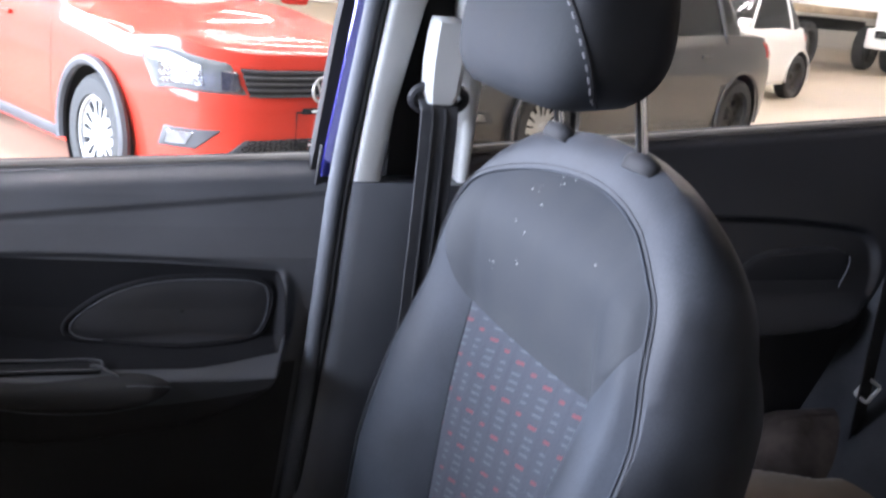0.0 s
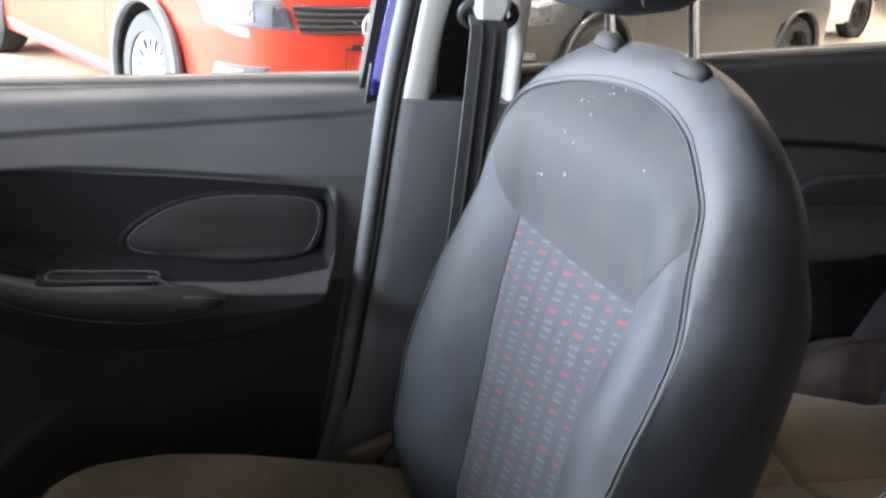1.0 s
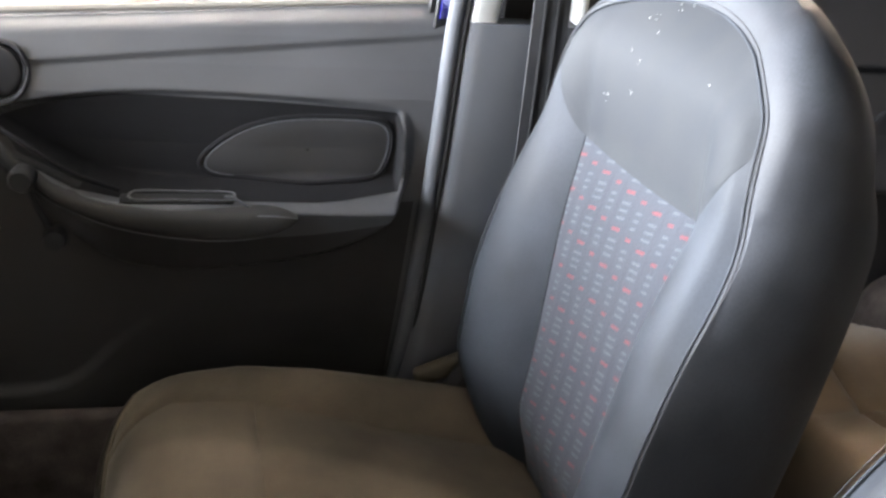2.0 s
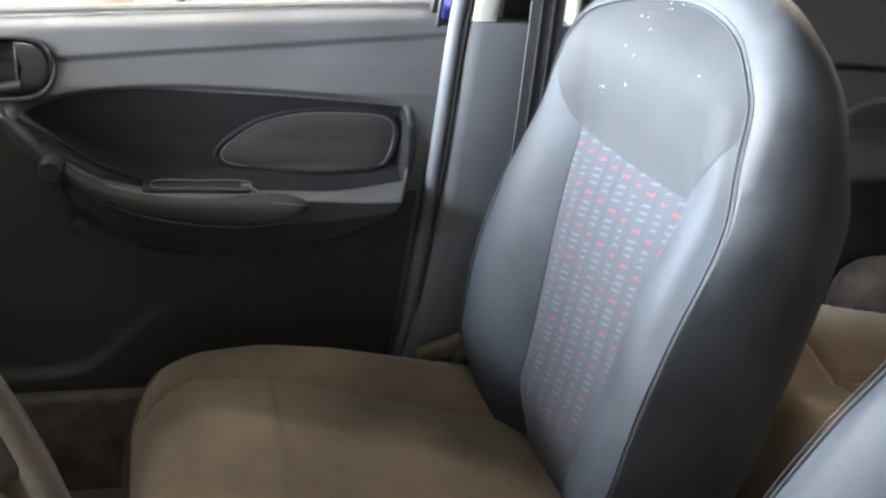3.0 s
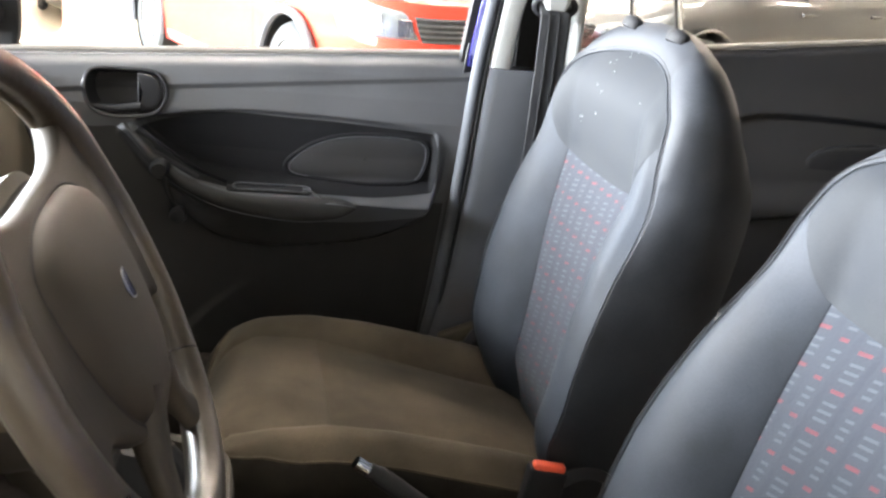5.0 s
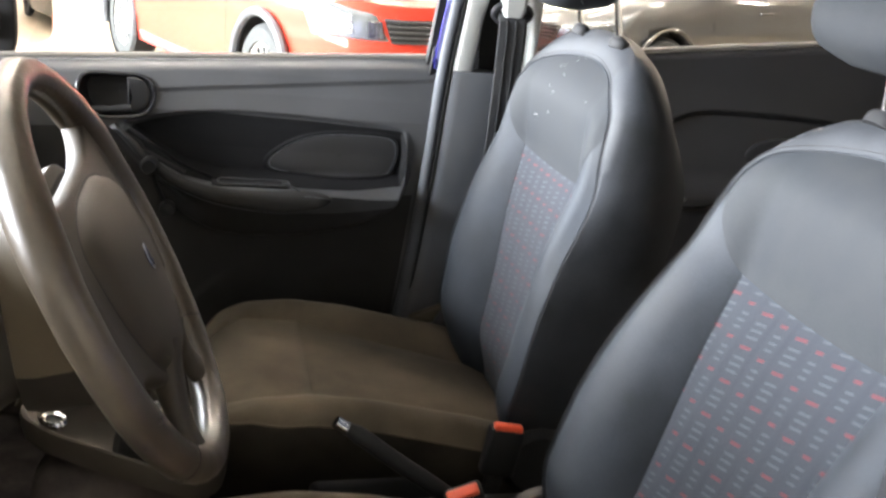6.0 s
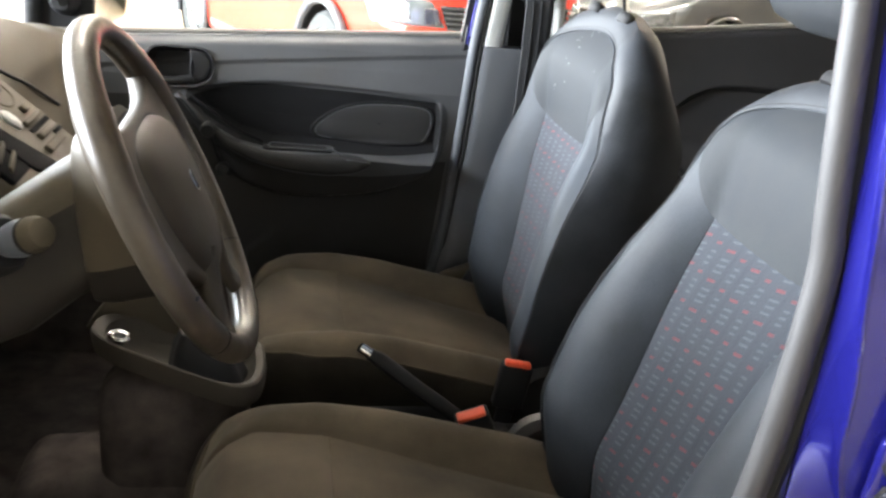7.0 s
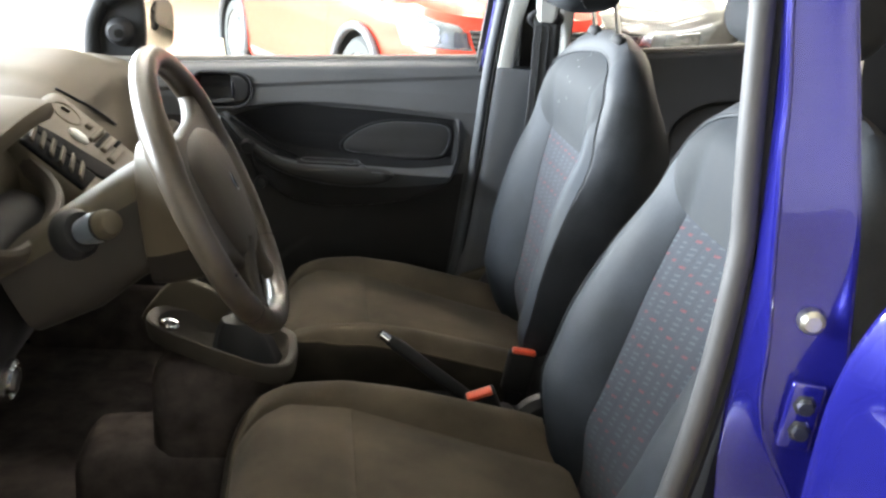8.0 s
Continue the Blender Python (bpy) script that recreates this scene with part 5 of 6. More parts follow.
shape_part("side_wall", plate(spline([(-0.785, 0.62), (-0.775, 0.668), (-0.738, 0.708), (-0.722, 0.712), (-0.665, 0.690), (-0.622, 0.664), (-0.60, 0.63), (-0.60, 0.60)], 3, True), 0.064, 0.082, 0.004), DASH, console, "raised passenger-side wall")
shape_part("power_socket", moved(lathe([(0.010, -0.004), (0.0165, -0.004), (0.018, 0.002), (0.015, 0.006), (0.0105, 0.004), (0.010, -0.004)], 28, "z"), pose(-0.733, -0.022, 0.660, 0, 9, 0)), CHROME, console, "bright ring of the power socket")
shape_part("socket_well", moved(lathe([(0, -0.004), (0.0105, -0.004), (0.0105, 0.001), (0, 0.001)], 20, "z"), pose(-0.733, -0.022, 0.660, 0, 9, 0)), BLACK, console)
shape_part("console_base", rounded_box((0.23, 0.14, 0.25), 0.05, 4, at=(-0.65, -0.01, 0.48)), CARPET, console)
shape_part("tunnel", rounded_box((1.5, 0.20, 0.22), 0.05, 4, at=(-0.15, 0.0, 0.33)), CARPET, console, "carpeted tunnel")
shape_part("tunnel_trim", rounded_box((0.34, 0.10, 0.05), 0.015, 3, at=(-0.20, -0.02, 0.455)), BLACK, console)
gear = thing("gear_lever", "black gear lever with leather boot", "gear lever", place=TURN @ pose(0, -0.02, 0))
rings = []
for z, r in ((0.588, 0.062), (0.605, 0.058), (0.625, 0.052), (0.650, 0.043), (0.672, 0.030)):
    rings.append([(-0.600 - (z - 0.588) * 0.15 + r * math.cos(t) * (1 + 0.06 * math.sin(7 * t)), r * 0.85 * math.sin(t), z) for t in np.linspace(0, 2 * math.pi, 32, endpoint=False)])
shape_part("boot", loft(rings), BLACK, gear, "creased black boot")
shape_part("stem", tube([(-0.613, 0, 0.665), (-0.625, 0, 0.73)], 0.007, 10), CHROME, gear)
shape_part("gear_knob", moved(lathe([(0, 0), (0.014, 0.0), (0.022, 0.02), (0.024, 0.04), (0.018, 0.058), (0, 0.062)], 24, "z"), pose(-0.625, 0, 0.725)), GLOSS_BLACK, gear)
brake = thing("handbrake", "black handbrake lever with chrome button", "handbrake", (0.0095, -0.001, 0.0115))
shape_part("lever", tube(spline([(-0.352, -0.064, 0.650), (-0.33, -0.064, 0.636), (-0.27, -0.064, 0.590), (-0.21, -0.062, 0.545), (-0.16, -0.060, 0.50)], 4), [0.010] * 3 + [0.0125] * 6 + [0.013] * 5 + [0.016] * 3, 12), BLACK, brake, "black grip")
shape_part("button", tube([(-0.368, -0.064, 0.661), (-0.352, -0.064, 0.650)], 0.0085, 12), CHROME, brake, "chrome release button")
shape_part("boot", rounded_box((0.12, 0.07, 0.06), 0.02, 4, at=(-0.17, -0.06, 0.49)), BLACK, brake)


def buckle(at, turn, tall):
    ob = thing("belt_buckle", "black seat belt buckle with red release button", "belt buckle", place=pose(*at, *turn), group="belt buckles")
    shape_part("housing", rounded_box((0.056, 0.026, tall), 0.006, 3, at=(0, 0, -tall / 2)), BLACK, ob)
    shape_part("release_button", rounded_box((0.046, 0.016, 0.012), 0.003, 3, at=(0, -0.003, 0.001)), RED_BUTTON, ob, "red release button")
    shape_part("stalk", rounded_box((0.03, 0.012, 0.09), 0.003, 2, at=(0, 0, -tall - 0.03)), BLACK, ob)
    return ob


buckle((-0.077, 0.058, 0.590), (0, 8, 0), 0.085)
buckle((-0.177, -0.098, 0.579), (25, -22, 0), 0.07)
rail = thing("tunnel_rail", "pale plastic strip beside the tunnel", "trim")
for k in range(3):
    shape_part("strip", tube([(-0.112 + k * 0.012, -0.035 + 0.014 * k, 0.452), (-0.012, 0.025 + 0.014 * k, 0.455)], 0.006, 6), DASH, rail)
recliner = thing("recliner_lever", "pale plastic recliner lever beside the passenger seat", "lever")
shape_part("paddle", rounded_box((0.10, 0.022, 0.03), 0.008, 3, at=(-0.115, 0.60, 0.545), turn=(0, -22, 0)), DASH, recliner)

# ---- rear bench ----
bench = thing("rear_bench", "brown-grey cloth rear bench with stitched panels", "rear seat")
xs, ys = np.linspace(0.30, 0.86, 60), np.linspace(-0.68, 0.73, 110)
X, Y = np.meshgrid(xs, ys, indexing="ij")
Z = 0.592 - 0.03 * (X - 0.30) - 0.09 * smooth(0.36, 0.28, X) - 0.10 * smooth(0.335, 0.30, X)
for y0 in (-0.36, -0.12, 0.12, 0.40):
    Z = Z - 0.010 * np.exp(-((Y - y0 - 0.05 * (X - 0.4)) / 0.007) ** 2)
Z = Z - 0.010 * np.exp(-((X - 0.46) / 0.007) ** 2) + 0.012 * np.cos((Y - 0.26) / 0.14 * math.pi) * smooth(0.3, 0.4, X) - 0.06 * smooth(0.67, 0.745, Y + 0.9 * np.clip(X - 0.58, 0, 0.12))
front = np.column_stack([np.full(110, 0.31), ys, np.full(110, 0.30)])
shape_part("bench_cushion", grid(np.concatenate([front[None], np.stack([X, Y, Z], -1)])), BENCH, bench, "brown-grey cloth bench cushion", angle=60)
X, Yb = np.meshgrid(np.linspace(0, 0.55, 40), ys, indexing="ij")
bulge = 0.02 * np.cos((Yb - 0.26) / 0.14 * math.pi)
shape_part("bench_back", grid(np.stack([0.735 + X * 0.48 - bulge - 0.03 * smooth(0.50, 0.62, Yb), Yb, 0.50 + X], -1), flip=True), LEATHER_SIDE, bench, "dark leatherette bench back", angle=60)
tongue = thing("belt_tongue", "bright steel rear belt tongue on a black strap", "seat belt")
TP = pose(0.752, 0.560, 0.752, 10, -25, 20)
shape_part("strap", moved(ribbon([(0, 0.004, 0.30), (0.0, 0.004, 0.02), (0, 0.004, -0.16)], (1, 0, 0), 0.042, 0.003), TP), BLACK, tongue)
LP = pose(0.752, 0.560, 0.752, 0, 0, -46) @ pose(0, 0, 0, -20, 0, 0) @ pose(0, 0, 0, 0, 26, 0)
loop = [(-0.011, 0, -0.015), (-0.009, 0, -0.0165), (0.009, 0, -0.0165), (0.011, 0, -0.015), (0.011, 0, 0.015), (0.009, 0, 0.0165), (-0.009, 0, 0.0165), (-0.011, 0, 0.015)]
shape_part("steel_loop", moved(tube(loop, 0.0030, 8, True), LP @ pose(0, -0.006, 0)), ALLOY, tongue, "bright steel loop")

# ---- car shell: floor, sills, roof, firewall ----
shell = thing("car_shell", "blue car body shell round the cabin", "car body")
shape_part("floor_pan", rounded_box((2.9, 1.40, 0.06), 0.01, at=(0.0, 0.0, 0.245)), CARPET, shell, "dark carpeted cabin floor")
for s in (-1, 1):
    shape_part("sill", rounded_box((2.6, 0.14, 0.16), 0.03, 3, at=(0.0, s * 0.735, 0.27)), BLUE, shell)
rows = []
for x in np.linspace(-0.62, 1.25, 24):
    rows.append([(x, y, 1.455 + 0.035 * (1 - (y / 0.62) ** 2) - 0.03 * ((x - 0.3) / 0.95) ** 2) for y in np.linspace(-0.60, 0.60, 20)])
rows = np.array(rows)
shape_part("headliner", merged(grid(rows), grid(rows + np.array([0, 0, 0.03])), grid([rows[0], rows[0] + np.array([0, 0, 0.03])])), LIGHT_TRIM, shell, "pale headliner and roof")
for s in (-1, 1):
    shape_part("roof_rail", tube(spline([(-0.62, s * 0.62, 1.42), (0.3, s * 0.63, 1.46), (1.25, s * 0.62, 1.42)], 8), 0.035, 10), BLUE, shell)
    shape_part("a_pillar", tube(spline([(-0.58, s * 0.62, 1.43), (-0.82, s * 0.71, 1.29), (-1.05, s * 0.79, 1.15)], 6), 0.030, 10), BLACK, shell, "dark windscreen pillar")
    shape_part("pillar_foot", tube(spline([(-1.045, s * 0.785, 1.165), (-1.080, s * 0.786, 1.10), (-1.090, s * 0.786, 1.04), (-1.090, s * 0.786, 0.97)], 5), 0.022, 10), BLACK, shell)
    shape_part("c_pillar", tube(spline([(0.95, s * 0.64, 1.45), (1.12, s * 0.70, 1.18), (1.15, s * 0.72, 0.9)], 6), 0.07, 10), PLASTIC, shell)
for s in (-1, 1):
    shape_part("wheelhouse_trim", rounded_box((0.80, 0.16, 0.46), 0.09, 5, at=(1.02, s * 0.665, 0.43)), CARPET, shell, "dark carpeted wheelhouse")
    shape_part("sill_carpet", rounded_box((2.4, 0.03, 0.24), 0.01, at=(-0.05, s * 0.662, 0.33)), CARPET, shell)
shape_part("firewall", rounded_box((0.05, 1.40, 0.80), 0.01, at=(-1.30, 0.0, 0.62)), CARPET, shell)
shape_part("tailgate", rounded_box((0.05, 1.36, 0.75), 0.02, at=(1.42, 0.0, 0.70)), BLUE, shell)
shape_part("rear_shelf", rounded_box((0.34, 1.24, 0.03), 0.01, at=(1.28, 0.0, 1.02)), PLASTIC, shell)
rings = []
for x, hw, zs, zt in spline([(-2.32, 0.50, 0.50, 0.56), (-2.30, 0.62, 0.56, 0.64), (-2.22, 0.72, 0.66, 0.75), (-2.05, 0.79, 0.77, 0.855), (-1.75, 0.82, 0.85, 0.925), (-1.50, 0.825, 0.90, 0.960), (-1.31, 0.825, 0.925, 0.985)], 5):
    rings.append([(x, -hw * 0.93, 0.24), (x, -hw, 0.34), (x, -hw, 0.56), (x, -hw * 0.985, zs - 0.03), (x, -hw * 0.95, zs), (x, -hw * 0.80, zs + (zt - zs) * 0.55), (x, -hw * 0.4, zt - 0.008), (x, 0, zt), (x, hw * 0.4, zt - 0.008), (x, hw * 0.80, zs + (zt - zs) * 0.55), (x, hw * 0.95, zs), (x, hw * 0.985, zs - 0.03), (x, hw, 0.56), (x, hw, 0.34), (x, hw * 0.93, 0.24)])
shape_part("front_body", loft(rings), BLUE, shell, "blue bonnet and front wings", angle=40)
for s in (-1, 1):
    shape_part("front_wing", rounded_box((0.20, 0.04, 0.68), 0.012, 3, at=(-1.225, s * 0.803, 0.60)), BLUE, shell)
shape_part("grille", rounded_box((0.05, 0.95, 0.22), 0.02, 3, at=(-2.30, 0, 0.42)), BLACK, shell)
rings = []
for x, hw, zt in spline([(1.04, 0.825, 1.10), (1.20, 0.82, 1.08), (1.36, 0.80, 1.05), (1.48, 0.74, 1.00), (1.53, 0.66, 0.92), (1.54, 0.60, 0.80)], 5):
    rings.append([(x, -hw * 0.93, 0.26), (x, -hw, 0.36), (x, -hw, 0.80), (x, -hw * 0.96, zt), (x, -hw * 0.90, zt), (x, -hw * 0.90, 0.36), (x, hw * 0.90, 0.36), (x, hw * 0.90, zt), (x, hw * 0.96, zt), (x, hw, 0.80), (x, hw, 0.36), (x, hw * 0.93, 0.26)])
shape_part("rear_body", loft(rings), BLUE, shell, "blue rear quarters", angle=40)
shape_part("roof_skin", grid(rows * np.array([1, 1.03, 1]) + np.array([0, 0, 0.042])), BLUE, shell, "blue painted roof")
for s in (-1, 1):
    shape_part("roof_edge", tube(spline([(-0.62, s * 0.60, 1.455), (0.3, s * 0.61, 1.487), (1.25, s * 0.60, 1.455)], 8), 0.02, 8), BLUE, shell)
glass = [[(-1.10, y, 1.045), (-0.86, y * 0.94, 1.25), (-0.62, y * 0.86, 1.445)] for y in np.linspace(-0.74, 0.74, 13)]
shape_part("windscreen", grid(glass), SCREEN, shell, "clear windscreen").visible_shadow = False
glass = [[(1.25, y * 0.88, 1.43), (1.36, y * 0.95, 1.24), (1.44, y, 1.06)] for y in np.linspace(-0.66, 0.66, 11)]
shape_part("rear_window", grid(glass), SCREEN, shell, "clear rear window").visible_shadow = False
cowl = thing("windscreen_cowl", "pale sunlit top of the dash under the windscreen", "trim", place=TURN)
shape_part("cowl_panel", rounded_box((0.25, 1.30, 0.02), 0.008, 2, at=(-1.50, 0.02, 1.005)), DASH, cowl)

# ---- passenger wing mirror ----
mirror = thing("wing_mirror", "black wing mirror with inside adjuster and glass", "wing mirror")
sail = spline([(-1.072, 1.00), (-1.080, 1.06), (-1.070, 1.16), (-1.03, 1.18), (-0.975, 1.165), (-0.962, 1.10), (-0.970, 1.010), (-1.02, 0.99)], 5, True)
shape_part("inner_cover", plate(sail, 0.782, 0.80, 0.006), BLACK, mirror, "black inside cover")
shape_part("adjuster", moved(lathe([(0, -0.030), (0.020, -0.030), (0.028, -0.020), (0.034, -0.004), (0.036, 0.004), (0, 0.004)], 28), pose(-1.022, 0.782, 1.068)), PLASTIC, mirror, "round mirror adjuster")
shape_part("adjuster_stick", tube([(-1.020, 0.755, 1.067), (-1.012, 0.735, 1.068)], [0.008, 0.011], 12), BLACK, mirror)
head = [(0.88, 0.985), (0.90, 0.968), (1.00, 0.968), (1.06, 0.985), (1.07, 1.04), (1.06, 1.10), (1.00, 1.125), (0.90, 1.115), (0.88, 1.08)]
head = spline(head, 5, True)
MP = pose(-0.975, 0.960, 0.022, 0, 0, -16) @ pose(0, -0.975, 0)
shape_part("housing", moved(plate(head, 0.0, -0.10, 0.02, "x"), MP @ pose(-0.002, 0, 0)), BLACK, mirror)
glass_line = head.mean(0) + (head - head.mean(0)) * 0.90
shape_part("mirror_glass", moved(plate(glass_line, 0.004, -0.002, 0.002, "x"), MP), MIRROR, mirror, "mirror glass")


# ---- parked vehicles ----
def road_wheel(parent, at, radius, width, face, alloy, tread=TYRE):
    """A tyre and rim; face is +1 or -1, the side that shows along y."""
    w = width / 2
    prof = [(radius * 0.66, -w), (radius * 0.90, -w), (radius * 0.97, -w * 0.8), (radius, -w * 0.5), (radius, w * 0.5), (radius * 0.97, w * 0.8), (radius * 0.90, w), (radius * 0.66, w), (radius * 0.64, w * 0.7), (radius * 0.64, -w * 0.7)]
    m = pose(*at) @ Matrix.Diagonal((1, face, 1, 1))
    wheel_part = shape_part("wheel", moved(lathe(prof + [prof[0]], 40), m), tread, parent, "black tyre")
    f = w * 0.72
    shape_part("rim", moved(lathe([(0, f * 0.2), (radius * 0.60, f * 0.2), (radius * 0.62, f), (radius * 0.67, f * 1.1), (radius * 0.67, f * 0.7), (radius * 0.55, 0.0), (0, 0)], 40), m), CLADDING if alloy else STEEL, wheel_part)
    if alloy:
        disc = [(0.0, f * 1.10), (radius * 0.20, f * 1.10), (radius * 0.30, f * 0.92), (radius * 0.52, f * 0.86), (radius * 0.60, f * 0.95), (radius * 0.645, f * 1.08), (radius * 0.645, f * 0.5), (0.0, f * 0.5)]
        shape_part("spoke_disc", moved(lathe(disc, 40), m), ALLOY, wheel_part, "bright alloy spokes")
        for k in range(5):
            for d, r0, r1, w0 in ((-0.20, 0.28, 0.56, 0.030), (0.20, 0.28, 0.56, 0.030), (0.6283, 0.40, 0.585, 0.055)):
                t = 2 * math.pi * k / 5 + d
                ring = []
                for q, ww in ((r0, w0 * 0.35), ((r0 + r1) / 2, w0 * 0.8), (r1, w0)):
                    ring.append((q, ww))
                edge = [(q, ww) for q, ww in ring] + [(q, -ww) for q, ww in ring[::-1]]
                pts = [(radius * (q * math.sin(t) + ww * math.cos(t)), radius * (q * math.cos(t) - ww * math.sin(t))) for q, ww in edge]
                shape_part("opening", moved(plate(pts, f * 0.99, f * 0.80, 0.002), m), BLACK, wheel_part, "dark opening between the spokes")
        shape_part("hub_cap", moved(lathe([(0, f * 1.35), (radius * 0.10, f * 1.3), (radius * 0.16, f * 1.0), (radius * 0.16, 0), (0, 0)], 24), m), ALLOY, wheel_part)
        shape_part("rim_edge", moved(tube([(radius * 0.64 * math.cos(t), f * 1.05, radius * 0.64 * math.sin(t)) for t in np.linspace(0, 2 * math.pi, 48, endpoint=False)], 0.012, 8, True), m), ALLOY, wheel_part)
    else:
        for k in range(8):
            t = 2 * math.pi * k / 8
            shape_part("hole", moved(lathe([(0, 0), (radius * 0.085, 0), (radius * 0.085, 0.006), (0, 0.006)], 12), m @ pose(radius * 0.42 * math.cos(t), f * 0.22, radius * 0.42 * math.sin(t))), BLACK, wheel_part)
        shape_part("hub_cap", moved(lathe([(0, f * 0.9), (radius * 0.13, f * 0.8), (radius * 0.2, f * 0.2), (0, 0)], 20), m), STEEL, wheel_part)
    return wheel_part


def parked_car(name, label, paint, place, wheelbase, front, rear, half_width, nose, alloys, face, sedan=False):
    """A car: local x forward from the front axle, y to its left, z up from the ground."""
    car = thing(name, label, "car", place=place)
    x_mid, a = (front - wheelbase - rear) / 2, (front + wheelbase + rear) / 2
    low, N = 0.20, 5.0
    shoulder = lambda x: np.interp(x, [-(wheelbase + rear), -wheelbase - 0.2, -wheelbase + 0.6, -0.55, 0.0, 0.3, front - 0.25, front - 0.05, front], [0.93 if not sedan else 0.95, 0.97, 0.97, 0.93, 0.865, 0.825, nose + 0.055, nose + 0.015, nose])

    def k_of(v):
        return np.interp(v, [0, 0.1, 0.3, 0.5, 0.62, 0.66, 0.85, 1.0], [0.955, 0.985, 0.999, 1.0, 1.0, 0.992, 0.985 - 0.015 * sedan, 0.955 - 0.045 * sedan])

    def S(phi, v, off=0.0):
        c, s = np.cos(phi), np.sin(phi)
        u, w = np.sign(c) * np.abs(c) ** (2 / N), np.sign(s) * np.abs(s) ** (2 / N)
        k = k_of(v)
        kx = 1 - (1 - k) * 0.5
        x, y = x_mid + (a * kx + off) * u, (half_width * k + off) * w
        z = low + (shoulder(x_mid + a * u) - low) * v
        return np.stack([x, y, z], -1)

    def phi_y(q):
        return math.copysign(math.asin(min(1, abs(q)) ** (N / 2)), q)

    def phi_x(x, side):
        u = (x - x_mid) / a
        return side * math.acos(math.copysign(abs(u) ** (N / 2), u))

    th = np.concatenate([np.linspace(-math.pi, math.pi, 260, endpoint=False)])
    th = th + 0.24 * np.sin(4 * th)
    rows = [S(th, np.full(len(th), v)) for v in (0.0, 0.05, 0.1, 0.2, 0.3, 0.4, 0.5, 0.58, 0.62, 0.66, 0.75, 0.85, 0.93, 1.0)]
    topring = rows[-1]
    for k in (0.97, 0.92, 0.85, 0.75, 0.6, 0.45, 0.3, 0.15, 0.01):
        p = topring.copy()
        p[:, 0] = x_mid + (topring[:, 0] - x_mid) * (0.3 + 0.7 * k if k > 0.3 else k * 1.7)
        p[:, 1] = topring[:, 1] * k
        p[:, 2] = shoulder(p[:, 0]) + 0.055 * (1 - k ** 2.5) * smooth(front + 0.02, front - 0.5, p[:, 0])
        rows.append(p)
    body = shape_part("body", loft(np.array(rows)), paint, car, angle=32)
    hubs = [(0.0, 1), (0.0, -1), (-wheelbase, 1), (-wheelbase, -1)]
    cut = shape_part("cutter", merged(*[moved(lathe([(0, -0.16), (0.345, -0.16), (0.345, 0.30), (0, 0.30)], 40), pose(x, s * (half_width - 0.02), 0.32) @ Matrix.Diagonal((1, s, 1, 1))) for x, s in hubs]), BLACK, car)
    for ob in (body, cut):
        bm = bmesh.new()
        bm.from_mesh(ob.data)
        bmesh.ops.recalc_face_normals(bm, faces=bm.faces[:])
        bm.to_mesh(ob.data)
        bm.free()
    mod = body.modifiers.new("wells", "BOOLEAN")
    mod.operation, mod.object, mod.solver = "DIFFERENCE", cut, "EXACT"
    bpy.context.view_layer.update()
    carved = bpy.data.meshes.new_from_object(body.evaluated_get(bpy.context.evaluated_depsgraph_get()))
    body.modifiers.clear()
    if len(carved.polygons) > 500:
        body.data = carved
    bpy.data.objects.remove(cut)
    for x, s in hubs:
        road_wheel(car, (x, s * (half_width - 0.115), 0.305), 0.305, 0.20, s, alloys if x == 0 or not sedan else False)
        shape_part("well_liner", moved(lathe([(0.0, -0.13), (0.338, -0.13), (0.343, -0.03), (0.345, 0.01), (0.342, 0.01), (0.335, -0.11), (0.0, -0.11)], 40), pose(x, s * (half_width - 0.03), 0.32) @ Matrix.Diagonal((1, s, 1, 1))), BLACK, car)
        ar = np.linspace(-0.25, math.pi + 0.25, 40)
        arch = [(x + 0.352 * math.cos(t), s * (half_width - 0.002), 0.32 + 0.352 * math.sin(t)) for t in ar]
        shape_part("arch", tube(arch, 0.028 if not sedan else 0.012, 8, flat=1.0), CLADDING if not sedan else paint, car, "grey wheel arch cladding" if not sedan else "")
    shape_part("underbody", rounded_box((front + wheelbase + rear - 0.5, half_width * 1.5, 0.2), 0.03, at=(x_mid, 0, 0.30)), BLACK, car)

    def patch(pname, corners, off, mat, lbl="", m=14, n=10, parent=None):
        """A piece laid on the body between four (phi, height) corners."""
        (p0, p1, p2, p3) = corners
        u, v = np.meshgrid(np.linspace(0, 1, m), np.linspace(0, 1, n), indexing="ij")
        ph = (1 - u) * (1 - v) * p0[0] + u * (1 - v) * p1[0] + u * v * p2[0] + (1 - u) * v * p3[0]
        hv = (1 - u) * (1 - v) * p0[1] + u * (1 - v) * p1[1] + u * v * p2[1] + (1 - u) * v * p3[1]
        edge = np.minimum(np.minimum(u, 1 - u) * m, np.minimum(v, 1 - v) * n)
        return shape_part(pname, grid(S(ph, hv, off * smooth(-0.3, 1.2, edge) - 0.004 * (edge < 0.01))), mat, parent or car, lbl)

    for s in (1, -1):
        px = lambda x: phi_x(x, s)
        lampbase = patch("headlight", [(s * 1.03, 0.94), (s * 0.32, 0.92), (s * 0.20, 0.70), (s * 0.905, 0.64)], 0.010, LAMP_HOUSING, "clear headlight", 20, 12)
        patch("reflector", [(s * 0.88, 0.875), (s * 0.52, 0.885), (s * 0.48, 0.72), (s * 0.885, 0.66)], 0.015, LAMP, "", 14, 10, lampbase)
